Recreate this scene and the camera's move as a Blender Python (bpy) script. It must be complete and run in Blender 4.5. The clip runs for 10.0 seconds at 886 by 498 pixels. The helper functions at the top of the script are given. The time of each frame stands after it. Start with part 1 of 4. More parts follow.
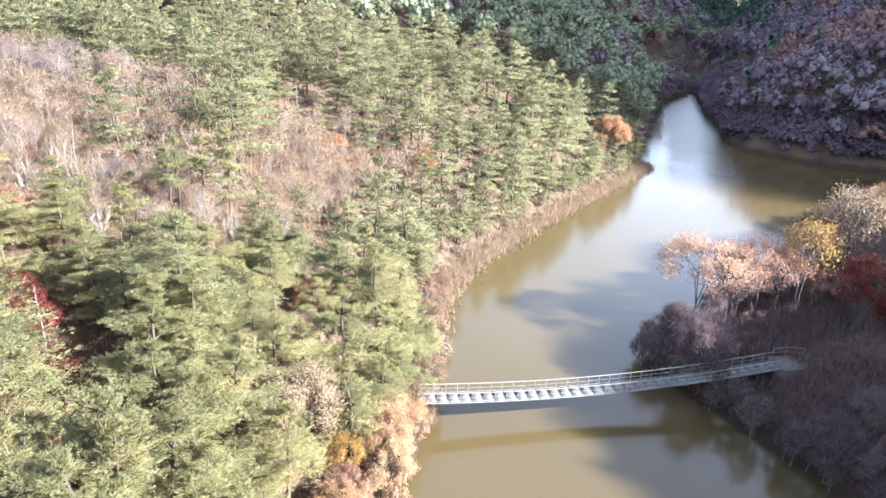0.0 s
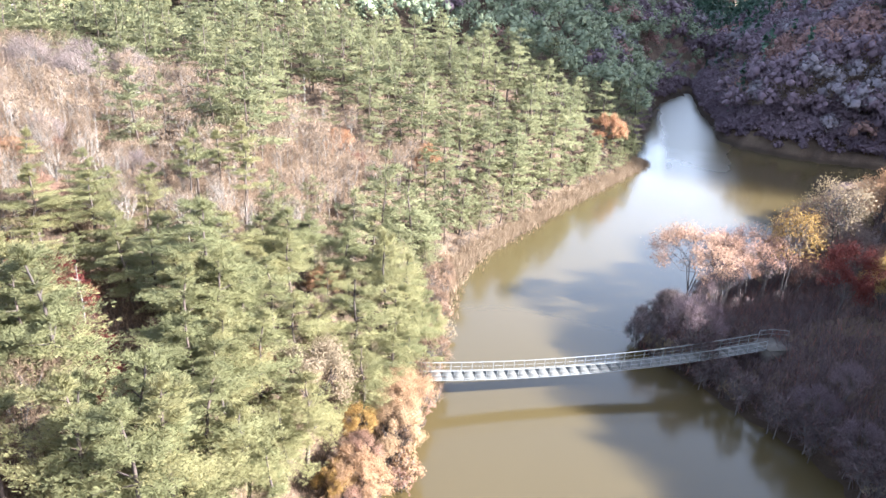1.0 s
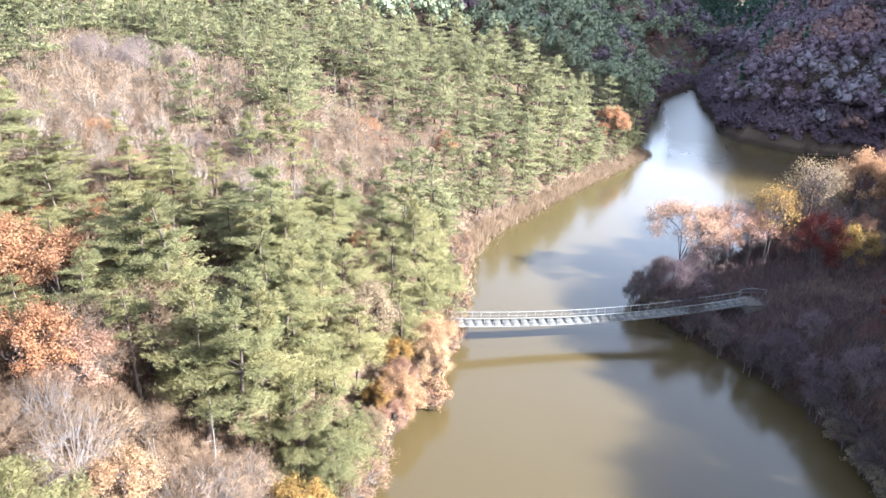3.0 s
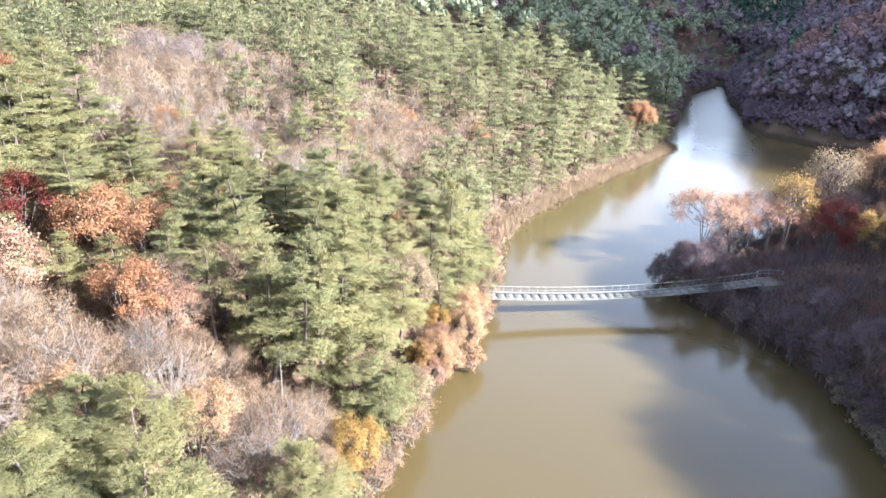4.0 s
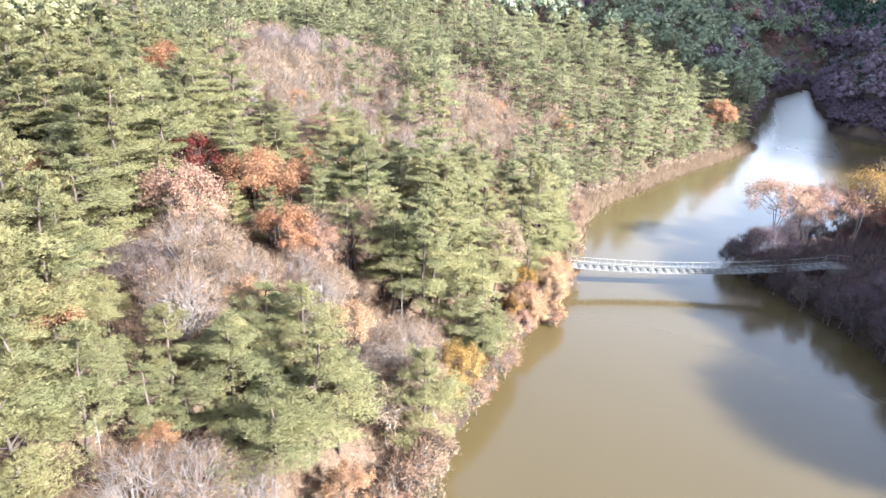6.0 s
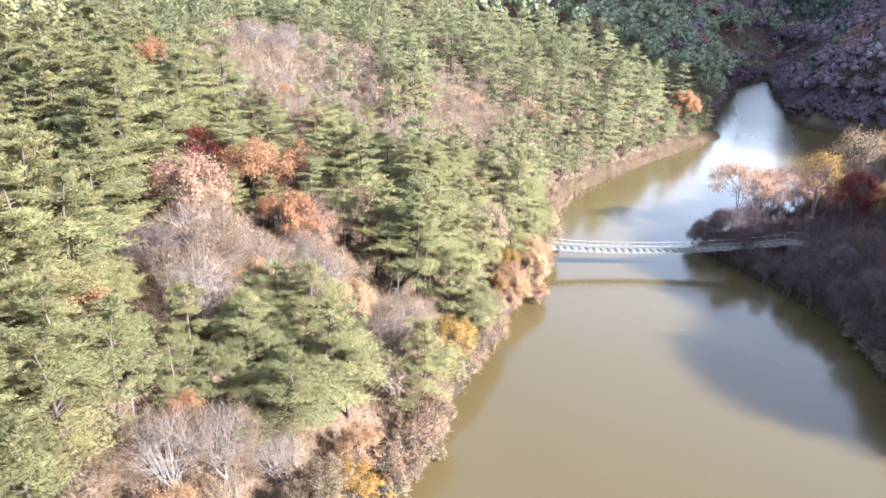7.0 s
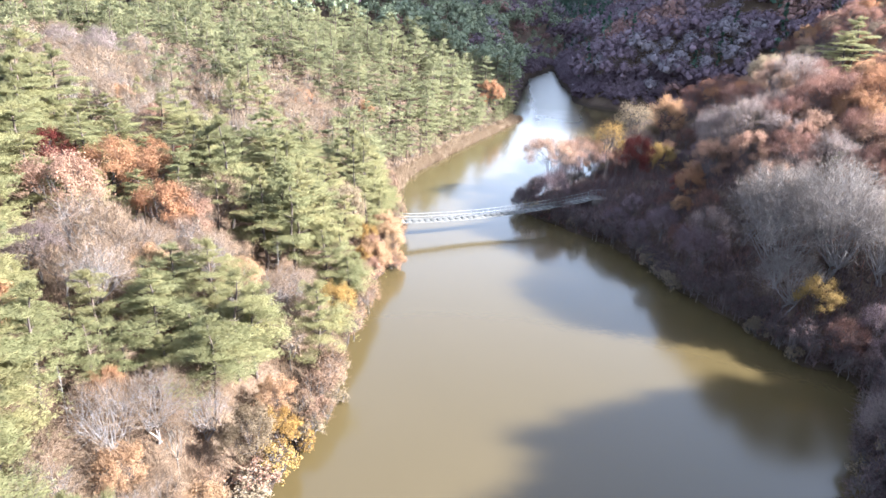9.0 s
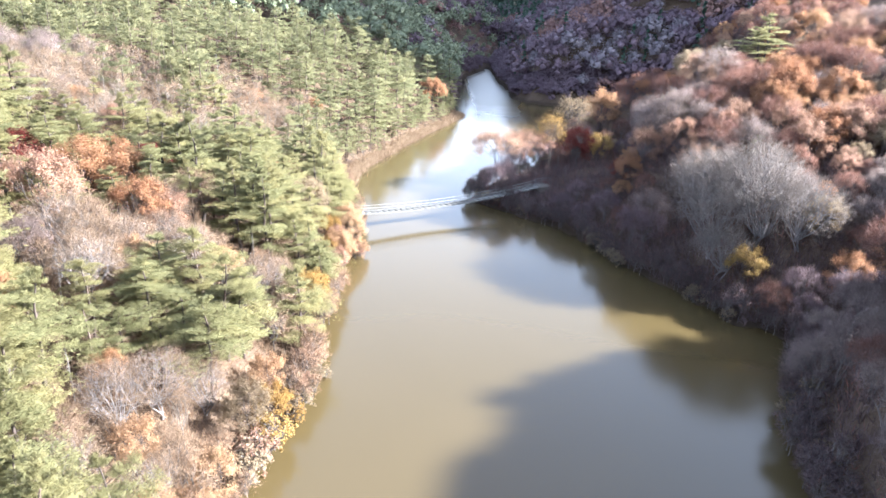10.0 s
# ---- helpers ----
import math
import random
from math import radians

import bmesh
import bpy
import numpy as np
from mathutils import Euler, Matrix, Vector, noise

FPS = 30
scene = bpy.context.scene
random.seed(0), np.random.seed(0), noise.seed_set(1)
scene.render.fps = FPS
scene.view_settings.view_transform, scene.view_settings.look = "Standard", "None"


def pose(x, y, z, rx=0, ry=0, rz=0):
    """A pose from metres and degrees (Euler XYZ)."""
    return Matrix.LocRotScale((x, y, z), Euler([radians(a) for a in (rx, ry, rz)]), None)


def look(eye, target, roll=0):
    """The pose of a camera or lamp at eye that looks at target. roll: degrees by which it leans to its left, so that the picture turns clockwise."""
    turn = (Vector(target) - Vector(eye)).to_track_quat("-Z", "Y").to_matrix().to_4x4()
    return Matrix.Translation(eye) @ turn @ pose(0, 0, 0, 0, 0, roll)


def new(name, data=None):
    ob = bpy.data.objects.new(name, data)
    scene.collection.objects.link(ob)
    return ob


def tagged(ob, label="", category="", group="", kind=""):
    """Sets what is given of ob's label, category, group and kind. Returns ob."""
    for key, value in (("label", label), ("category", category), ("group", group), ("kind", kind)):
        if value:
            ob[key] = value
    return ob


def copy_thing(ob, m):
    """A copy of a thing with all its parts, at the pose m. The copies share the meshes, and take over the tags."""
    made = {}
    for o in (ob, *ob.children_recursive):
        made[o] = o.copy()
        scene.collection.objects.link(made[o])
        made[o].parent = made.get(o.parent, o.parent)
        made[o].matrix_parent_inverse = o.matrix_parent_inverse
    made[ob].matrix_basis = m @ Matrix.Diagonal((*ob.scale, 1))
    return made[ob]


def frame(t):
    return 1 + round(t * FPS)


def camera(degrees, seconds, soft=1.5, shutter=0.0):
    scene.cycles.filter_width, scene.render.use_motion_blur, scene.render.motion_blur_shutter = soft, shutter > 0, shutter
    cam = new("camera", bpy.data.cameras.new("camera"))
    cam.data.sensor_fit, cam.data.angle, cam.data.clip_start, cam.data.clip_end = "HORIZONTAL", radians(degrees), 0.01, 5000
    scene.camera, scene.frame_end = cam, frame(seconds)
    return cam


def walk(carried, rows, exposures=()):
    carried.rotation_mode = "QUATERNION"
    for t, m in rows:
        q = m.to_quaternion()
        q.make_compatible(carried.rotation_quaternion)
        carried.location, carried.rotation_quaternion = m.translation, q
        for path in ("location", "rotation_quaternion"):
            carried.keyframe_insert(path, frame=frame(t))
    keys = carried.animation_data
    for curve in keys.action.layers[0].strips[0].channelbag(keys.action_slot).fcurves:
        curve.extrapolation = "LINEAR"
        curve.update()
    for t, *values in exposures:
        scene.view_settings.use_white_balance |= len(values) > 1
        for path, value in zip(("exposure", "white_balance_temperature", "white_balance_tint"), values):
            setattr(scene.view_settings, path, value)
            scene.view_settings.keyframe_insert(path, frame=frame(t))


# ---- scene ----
cam = camera(68.8, 10.0, 1.5)
PATH = [
    (0, (-0.882, 0.134, 40.573), (-0.918, 1.979, 39.803), 3.0),
    (0.5, (-1.112, -1.882, 40.706), (-1.145, -0.037, 39.936), 2.9),
    (1, (-1.377, -4.192, 40.853), (-1.41, -2.347, 40.083), 3.0),
    (1.5, (-1.625, -6.769, 40.97), (-1.659, -4.923, 40.2), 2.9),
    (2, (-1.941, -9.729, 41.07), (-1.974, -7.883, 40.301), 2.9),
    (3.3, (-3.079, -18.322, 41.32), (-3.153, -16.48, 40.545), 2.8),
    (3.5, (-3.257, -19.718, 41.329), (-3.347, -17.877, 40.551), 2.7),
    (4, (-3.677, -23.291, 41.36), (-3.809, -21.455, 40.579), 2.7),
    (4.5, (-4.032, -26.793, 41.371), (-4.207, -24.961, 40.588), 2.6),
    (5, (-4.378, -29.949, 41.38), (-4.626, -28.126, 40.595), 2.4),
    (5.5, (-4.761, -32.809, 41.361), (-5.091, -31.0, 40.572), 2.2),
    (5.7, (-4.972, -33.926, 41.362), (-5.317, -32.119, 40.577), 2.7),
    (7, (-6.813, -40.826, 41.555), (-7.059, -39.007, 40.763), 2.6),
    (7.5, (-7.725, -43.34, 41.526), (-7.878, -41.507, 40.739), 2.6),
    (8, (-8.85, -45.936, 41.435), (-8.874, -44.096, 40.653), 2.6),
    (8.5, (-10.327, -48.499, 41.357), (-10.22, -46.659, 40.582), 2.7),
    (9, (-12.179, -51.158, 41.325), (-11.878, -49.335, 40.559), 2.8),
    (9.5, (-14.36, -53.732, 41.294), (-13.915, -51.936, 40.535), 2.8),
    (10, (-16.703, -56.229, 41.261), (-16.217, -54.443, 40.504), 2.7),
]
walk(cam, [(t, look(eye, target, roll)) for t, eye, target, roll in PATH], [(0.0, 3.61, 5450, 11), (5.0, 3.60, 5450, 11), (7.5, 3.52, 5450, 11), (9.0, 3.64, 5450, 11), (10.0, 3.76, 5450, 11)])

# ---- sky, sun ----
SUN_EL, SUN_AZ = 30.5, 104.0            # degrees above the horizon; clockwise from +y
world = bpy.data.worlds.new("world")
scene.world = world
world.use_nodes = True
wt = world.node_tree
sky = wt.nodes.new("ShaderNodeTexSky")
sky.sky_type, sky.sun_disc = "NISHITA", False
sky.sun_elevation, sky.sun_rotation = radians(SUN_EL), radians(SUN_AZ)
sky.air_density, sky.dust_density = 1.0, 5.0
veil = wt.nodes.new("ShaderNodeMix")                # thin bright cloud over the whole sky
veil.data_type = "RGBA"
veil.inputs["Factor"].default_value = 0.5
_co, _sep, _haze = wt.nodes.new("ShaderNodeTexCoord"), wt.nodes.new("ShaderNodeSeparateXYZ"), wt.nodes.new("ShaderNodeValToRGB")
wt.links.new(_co.outputs["Generated"], _sep.inputs[0])
wt.links.new(_sep.outputs["Z"], _haze.inputs[0])
_haze.color_ramp.elements[0].position, _haze.color_ramp.elements[0].color = 0.04, (0.86, 0.89, 0.93, 1)      # bright haze low down
_haze.color_ramp.elements[1].position, _haze.color_ramp.elements[1].color = 0.52, (0.54, 0.58, 0.66, 1)
_zenith = _haze.color_ramp.elements.new(0.95)
_zenith.color = (0.22, 0.25, 0.33, 1)
_gain = wt.nodes.new("ShaderNodeVectorMath")
_gain.operation = "SCALE"
_gain.inputs["Scale"].default_value = 10.4
wt.links.new(_haze.outputs[0], _gain.inputs[0])
wt.links.new(_gain.outputs[0], veil.inputs["B"])
wt.links.new(sky.outputs[0], veil.inputs["A"])
wt.links.new(veil.outputs["Result"], wt.nodes["Background"].inputs[0])
wt.nodes["Background"].inputs[1].default_value = 0.061
sun = new("sun", bpy.data.lights.new("sun", "SUN"))
sun.data.energy, sun.data.angle, sun.data.color = 4.9, radians(2.4), (1.0, 0.92, 0.81)
to_sun = Vector((math.sin(radians(SUN_AZ)) * math.cos(radians(SUN_EL)), math.cos(radians(SUN_AZ)) * math.cos(radians(SUN_EL)), math.sin(radians(SUN_EL))))
sun.matrix_basis = look(to_sun * 300, (0, 0, 0))


# ---- materials ----
def material(name):
    m = bpy.data.materials.new(name)
    m.use_nodes = True
    t = m.node_tree
    return m, t, t.nodes["Principled BSDF"]


def ramp(t, fac, stops):
    r = t.nodes.new("ShaderNodeValToRGB")
    while len(r.color_ramp.elements) < len(stops):
        r.color_ramp.elements.new(0.5)
    for e, (p, c) in zip(r.color_ramp.elements, stops):
        e.position, e.color = p, (*c, 1)
    t.links.new(fac, r.inputs[0])
    return r.outputs[0]


def noise_tex(t, scale, detail=4.0, rough=0.55):
    co, n = t.nodes.new("ShaderNodeTexCoord"), t.nodes.new("ShaderNodeTexNoise")
    n.inputs["Scale"].default_value, n.inputs["Detail"].default_value, n.inputs["Roughness"].default_value = scale, detail, rough
    t.links.new(co.outputs["Object"], n.inputs["Vector"])
    return n.outputs["Fac"]


def math_node(t, op, a, b):
    n = t.nodes.new("ShaderNodeMath")
    n.operation = op
    for s, v in zip(n.inputs, (a, b)):
        if isinstance(v, (int, float)):
            s.default_value = v
        else:
            t.links.new(v, s)
    return n.outputs[0]


def foliage(name, stops, through_light=0.35, tree_share=0.45, drift_share=0.5, tuft_share=None, drift_scale=0.16):
    """Leaves or needles: the colour differs from tree to tree and from tuft to tuft."""
    m, t, p = material(name)
    info, geo = t.nodes.new("ShaderNodeObjectInfo"), t.nodes.new("ShaderNodeNewGeometry")
    a = math_node(t, "MULTIPLY", info.outputs["Random"], tree_share)
    b = math_node(t, "MULTIPLY", geo.outputs["Random Per Island"], 1 - tree_share if tuft_share is None else tuft_share)
    drift = math_node(t, "MULTIPLY", math_node(t, "SUBTRACT", noise_tex(t, drift_scale, 2.0, 0.5), 0.5), drift_share)
    if tuft_share is not None:                      # crowns differ more than tufts
        drift = math_node(t, "ADD", drift, 0.5 - (tuft_share + tree_share) / 2)
    col = ramp(t, math_node(t, "ADD", math_node(t, "ADD", a, b), drift), stops)
    t.links.new(col, p.inputs["Base Color"])
    p.inputs["Roughness"].default_value = 0.6
    p.inputs["Specular IOR Level"].default_value = 0.12
    tr, mix = t.nodes.new("ShaderNodeBsdfTranslucent"), t.nodes.new("ShaderNodeMixShader")
    t.links.new(col, tr.inputs["Color"])
    mix.inputs[0].default_value = through_light
    t.links.new(p.outputs[0], mix.inputs[1])
    t.links.new(tr.outputs[0], mix.inputs[2])
    t.links.new(mix.outputs[0], t.nodes["Material Output"].inputs[0])
    return m


def bark(name, dark, light, scale=3.0):
    m, t, p = material(name)
    info = t.nodes.new("ShaderNodeObjectInfo")
    n = noise_tex(t, scale, 6, 0.65)
    f = math_node(t, "ADD", math_node(t, "MULTIPLY", n, 0.8), math_node(t, "MULTIPLY", info.outputs["Random"], 0.3))
    t.links.new(ramp(t, f, [(0.3, dark), (0.75, light)]), p.inputs["Base Color"])
    p.inputs["Roughness"].default_value = 0.85
    bump = t.nodes.new("ShaderNodeBump")
    bump.inputs["Strength"].default_value = 0.4
    t.links.new(n, bump.inputs["Height"])
    t.links.new(bump.outputs[0], p.inputs["Normal"])
    return m


NEEDLES = foliage("pine_needles", [(0.0, (0.131, 0.133, 0.0658)), (0.3, (0.167, 0.163, 0.0785)), (0.65, (0.208, 0.191, 0.0891)), (1.0, (0.24, 0.207, 0.0955))], 0.55, 0.5, 0.9, 0.22)
SPUR_NEEDLES = foliage("spur_needles", [(0.0, (0.116, 0.121, 0.0645)), (0.3, (0.148, 0.148, 0.0769)), (0.65, (0.184, 0.174, 0.0873)), (1.0, (0.212, 0.188, 0.0936))], 0.55, 0.5, 0.9, 0.22)
# Both far greens are lightened in place of air haze.
CEDAR = foliage("cedar_needles", [(0.0, (0.0317, 0.059, 0.0411)), (1.0, (0.0635, 0.102, 0.0665))])
HAZED_PINE = foliage("hazed_far_needles", [(0.0, (0.128, 0.149, 0.0943)), (0.5, (0.162, 0.182, 0.11)), (1.0, (0.191, 0.208, 0.119))], 0.2, 0.0, 1.4, 0.16, 0.11)
RUST = foliage("rust_leaves", [(0.0, (0.19, 0.088, 0.048)), (0.5, (0.29, 0.155, 0.082)), (1.0, (0.35, 0.225, 0.128))], 0.55, 0.6)
PINK = foliage("pinkish_leaves", [(0.0, (0.227, 0.128, 0.092)), (0.5, (0.302, 0.187, 0.13)), (1.0, (0.356, 0.247, 0.168))], 0.55, 0.6)
PEACH = foliage("peach_leaves", [(0.0, (0.25, 0.145, 0.08)), (0.5, (0.33, 0.21, 0.12)), (1.0, (0.38, 0.28, 0.165))], 0.5, 0.5)
TAN = foliage("tan_leaves", [(0.0, (0.156, 0.114, 0.072)), (0.5, (0.234, 0.18, 0.114)), (1.0, (0.3, 0.24, 0.162))], 0.55, 0.6)
GOLD = foliage("golden_leaves", [(0.0, (0.15, 0.08, 0.025)), (0.5, (0.235, 0.145, 0.0425)), (1.0, (0.29, 0.21, 0.08))])
RED = foliage("red_leaves", [(0.0, (0.055, 0.0125, 0.011)), (0.5, (0.095, 0.0225, 0.0175)), (1.0, (0.14, 0.045, 0.03))])
TWIG = foliage("grey_twigs", [(0.0, (0.101, 0.075, 0.0695)), (0.5, (0.183, 0.141, 0.126)), (1.0, (0.272, 0.215, 0.182))], 0.38)
TWIG_SILVER = foliage("silver_twigs", [(0.0, (0.0715, 0.0585, 0.0533)), (0.5, (0.13, 0.108, 0.0936)), (1.0, (0.202, 0.169, 0.14))], 0.3)
# The bank's shade is put into this darker twig colour.
TWIG_SHADE = foliage("shade_dark_twigs", [(0.0, (0.0658, 0.0459, 0.0505)), (0.5, (0.119, 0.0819, 0.0859)), (1.0, (0.184, 0.132, 0.127))], 0.2)
TWIG_RED = foliage("reddish_twigs", [(0.0, (0.086, 0.0435, 0.0357)), (0.5, (0.155, 0.08, 0.0595)), (1.0, (0.226, 0.123, 0.087))], 0.4)
# Darkened in place of shade on the east bank and headland.
BRUSH_SHADE = foliage("shade_dark_brush", [(0.0, (0.0449, 0.0321, 0.0331)), (0.6, (0.0897, 0.0644, 0.064)), (0.9, (0.134, 0.0913, 0.0776)), (1.0, (0.179, 0.0749, 0.0554))], 0.15, 0.0)
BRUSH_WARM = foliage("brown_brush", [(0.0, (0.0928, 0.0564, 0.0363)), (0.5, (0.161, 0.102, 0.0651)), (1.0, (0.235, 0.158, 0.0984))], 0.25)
TWIG_WARM = foliage("brown_twigs", [(0.0, (0.104, 0.0683, 0.0446)), (0.5, (0.173, 0.12, 0.0785)), (1.0, (0.236, 0.171, 0.114))], 0.25, 0.45, 0.9)
REED = foliage("dry_reed", [(0.0, (0.121, 0.0814, 0.0499)), (0.5, (0.186, 0.134, 0.0873)), (1.0, (0.235, 0.179, 0.124))], 0.25, 0.0)
# Air haze is put into these far crowns as a paler, bluer colour.
HAZED_BROWN = foliage("hazed_bare_crowns", [(0.0, (0.0959, 0.066, 0.0809)), (0.5, (0.12, 0.0857, 0.0993)), (1.0, (0.146, 0.105, 0.119))], 0.2, 0.0, 2.0, 0.16, 0.11)
HAZED_RUST = foliage("hazed_rust_crowns", [(0.0, (0.149, 0.085, 0.0742)), (1.0, (0.207, 0.124, 0.0994))], 0.2, 0.0, 1.6, 0.16, 0.11)
HAZED_GREY = foliage("hazed_grey_crowns", [(0.0, (0.12, 0.102, 0.112)), (1.0, (0.179, 0.154, 0.159))], 0.2, 0.0, 1.4, 0.16, 0.11)
BARK_PINE = bark("pine_bark", (0.0176, 0.012, 0.0096), (0.06, 0.04, 0.0296))
BARK_GREY = bark("grey_bark", (0.0413, 0.0338, 0.03), (0.116, 0.0998, 0.0878))
BARK_DARK = bark("dark_bark", (0.025, 0.02, 0.02), (0.07, 0.055, 0.05))
BARK_PALE = bark("weathered_wood", (0.08, 0.07, 0.062), (0.15, 0.135, 0.118))

BARK_SILVER = bark("silver_bark", (0.0675, 0.0594, 0.0567), (0.162, 0.143, 0.135))
BARK_POLE = bark("pale_bark", (0.075, 0.062, 0.052), (0.16, 0.138, 0.115))

LITTER, _t, _p = material("leaf_litter")
_a, _b = noise_tex(_t, 0.12, 5), noise_tex(_t, 2.5, 6, 0.7)
_f = math_node(_t, "ADD", math_node(_t, "MULTIPLY", _a, 0.5), math_node(_t, "MULTIPLY", _b, 0.5))
_leafy = ramp(_t, _f, [(0.32, (0.032, 0.021, 0.015)), (0.5, (0.068, 0.047, 0.032)), (0.68, (0.105, 0.077, 0.05))])
_co, _sep, _belt = _t.nodes.new("ShaderNodeTexCoord"), _t.nodes.new("ShaderNodeSeparateXYZ"), _t.nodes.new("ShaderNodeMix")
_t.links.new(_co.outputs["Object"], _sep.inputs[0])
_belt.data_type = "RGBA"                                # a darker brown belt at the waterline
_belt.inputs["B"].default_value = (0.030, 0.021, 0.014, 1)
_level = math_node(_t, "ADD", _sep.outputs["Z"], math_node(_t, "MULTIPLY", _b, 0.9))
_t.links.new(ramp(_t, math_node(_t, "MULTIPLY", _level, 0.5), [(0.55, (1, 1, 1)), (0.95, (0, 0, 0))]), _belt.inputs["Factor"])
_t.links.new(_leafy, _belt.inputs["A"])
_t.links.new(_belt.outputs["Result"], _p.inputs["Base Color"])
_p.inputs["Roughness"].default_value, _p.inputs["Specular IOR Level"].default_value = 0.95, 0.1
_bump = _t.nodes.new("ShaderNodeBump")
_bump.inputs["Strength"].default_value, _bump.inputs["Distance"].default_value = 0.8, 0.3
_t.links.new(_b, _bump.inputs["Height"])
_t.links.new(_bump.outputs[0], _p.inputs["Normal"])

WATER, _t, _p = material("muddy_water")
_n = noise_tex(_t, 0.02, 3)
_t.links.new(ramp(_t, _n, [(0.3, (0.0378, 0.0280, 0.0113)), (0.7, (0.0434, 0.0321, 0.0139))]), _p.inputs["Base Color"])
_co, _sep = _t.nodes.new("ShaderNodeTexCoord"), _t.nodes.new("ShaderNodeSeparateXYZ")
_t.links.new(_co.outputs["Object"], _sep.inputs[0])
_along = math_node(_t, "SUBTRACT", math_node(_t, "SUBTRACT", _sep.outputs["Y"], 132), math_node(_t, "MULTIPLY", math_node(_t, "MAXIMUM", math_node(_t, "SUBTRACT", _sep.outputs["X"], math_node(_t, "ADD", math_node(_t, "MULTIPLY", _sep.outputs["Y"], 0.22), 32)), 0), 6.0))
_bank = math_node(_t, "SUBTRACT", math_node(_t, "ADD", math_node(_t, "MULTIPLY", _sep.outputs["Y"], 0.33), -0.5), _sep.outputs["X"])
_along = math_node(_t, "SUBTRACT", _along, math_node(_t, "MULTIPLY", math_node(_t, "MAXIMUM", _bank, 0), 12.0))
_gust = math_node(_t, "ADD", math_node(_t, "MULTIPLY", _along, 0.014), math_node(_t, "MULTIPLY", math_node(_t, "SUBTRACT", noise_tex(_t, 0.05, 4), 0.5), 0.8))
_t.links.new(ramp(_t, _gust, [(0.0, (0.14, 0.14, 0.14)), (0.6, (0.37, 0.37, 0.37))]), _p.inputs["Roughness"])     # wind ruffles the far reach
_p.inputs["IOR"].default_value = 1.37
_w = noise_tex(_t, 1.6, 3)
_bump = _t.nodes.new("ShaderNodeBump")
_bump.inputs["Strength"].default_value, _bump.inputs["Distance"].default_value = 0.10, 0.05
_t.links.new(_w, _bump.inputs["Height"])
_t.links.new(_bump.outputs[0], _p.inputs["Normal"])

STEEL, _t, _p = material("galvanised_steel")
_n = noise_tex(_t, 2.0, 5)
_t.links.new(ramp(_t, _n, [(0.3, (0.125, 0.128, 0.125)), (0.7, (0.17, 0.172, 0.165))]), _p.inputs["Base Color"])
_p.inputs["Roughness"].default_value, _p.inputs["Metallic"].default_value = 0.5, 0.25
DECK, _t, _p = material("bleached_deck")
_n = noise_tex(_t, 1.3, 6)
_t.links.new(ramp(_t, _n, [(0.3, (0.042, 0.041, 0.036)), (0.7, (0.066, 0.063, 0.055))]), _p.inputs["Base Color"])
_p.inputs["Roughness"].default_value = 0.8
CONCRETE, _t, _p = material("concrete")
_n = noise_tex(_t, 2.0, 6)
_t.links.new(ramp(_t, _n, [(0.3, (0.045, 0.038, 0.03)), (0.7, (0.075, 0.063, 0.05))]), _p.inputs["Base Color"])
_p.inputs["Roughness"].default_value = 0.9


# ---- the lie of the land ----
# shore lines: x of the west and of the east shore, by y
WEST_Y = [-300, -80, -25, -11, 1, 12, 23, 31, 41, 54, 74, 81, 91, 102, 121, 141, 155, 172, 208, 246, 297, 800]
WEST_X = [-120, -59, -30, -22, -16.3, -13.8, -11.3, -9.4, -5.8, -3.5, -4.2, -3.2, 0.5, 7.5, 19.5, 33.5, 43, 46, 59, 70, 101, 320]
EAST_Y = [-300, -80, -21, -15, -8.5, -1, 2.5, 6, 10, 13, 21, 30, 40, 49, 56, 66, 70, 75, 80, 88, 105, 125, 143, 152, 159, 166, 172, 182, 192, 210, 240, 297, 800]
EAST_X = [-37, 5, 29.4, 32.4, 37.8, 44.6, 49.0, 47.0, 43.4, 43, 41.5, 38, 37, 34, 29, 22.8, 25, 30.5, 37, 45, 58, 77, 100, 128, 128, 108, 90, 79, 77, 82, 87, 101, 316]
_yy = np.arange(-300, 800, 1.5)
WEST = np.stack([np.interp(_yy, WEST_Y, WEST_X), _yy], 1)
EAST = np.stack([np.interp(_yy, EAST_Y, EAST_X), _yy], 1)


def away(x, y, line):
    """Distance of many points from a shore line."""
    x, y = np.ravel(x), np.ravel(y)
    out = np.empty(len(x))
    for i in range(0, len(x), 4000):
        dx, dy = x[i:i + 4000, None] - line[:, 0], y[i:i + 4000, None] - line[:, 1]
        out[i:i + 4000] = np.sqrt((dx * dx + dy * dy).min(1))
    return out


def smooth(a, b, v):
    k = np.clip((v - a) / (b - a), 0, 1)
    return k * k * (3 - 2 * k)


def rolling(x, y):
    return 0.5 * np.sin(x * 0.21 + 1.3 * np.sin(y * 0.09)) + 0.6 * np.sin(y * 0.17 + x * 0.05 + 1) + 0.35 * np.sin(x * 0.43 - y * 0.38)


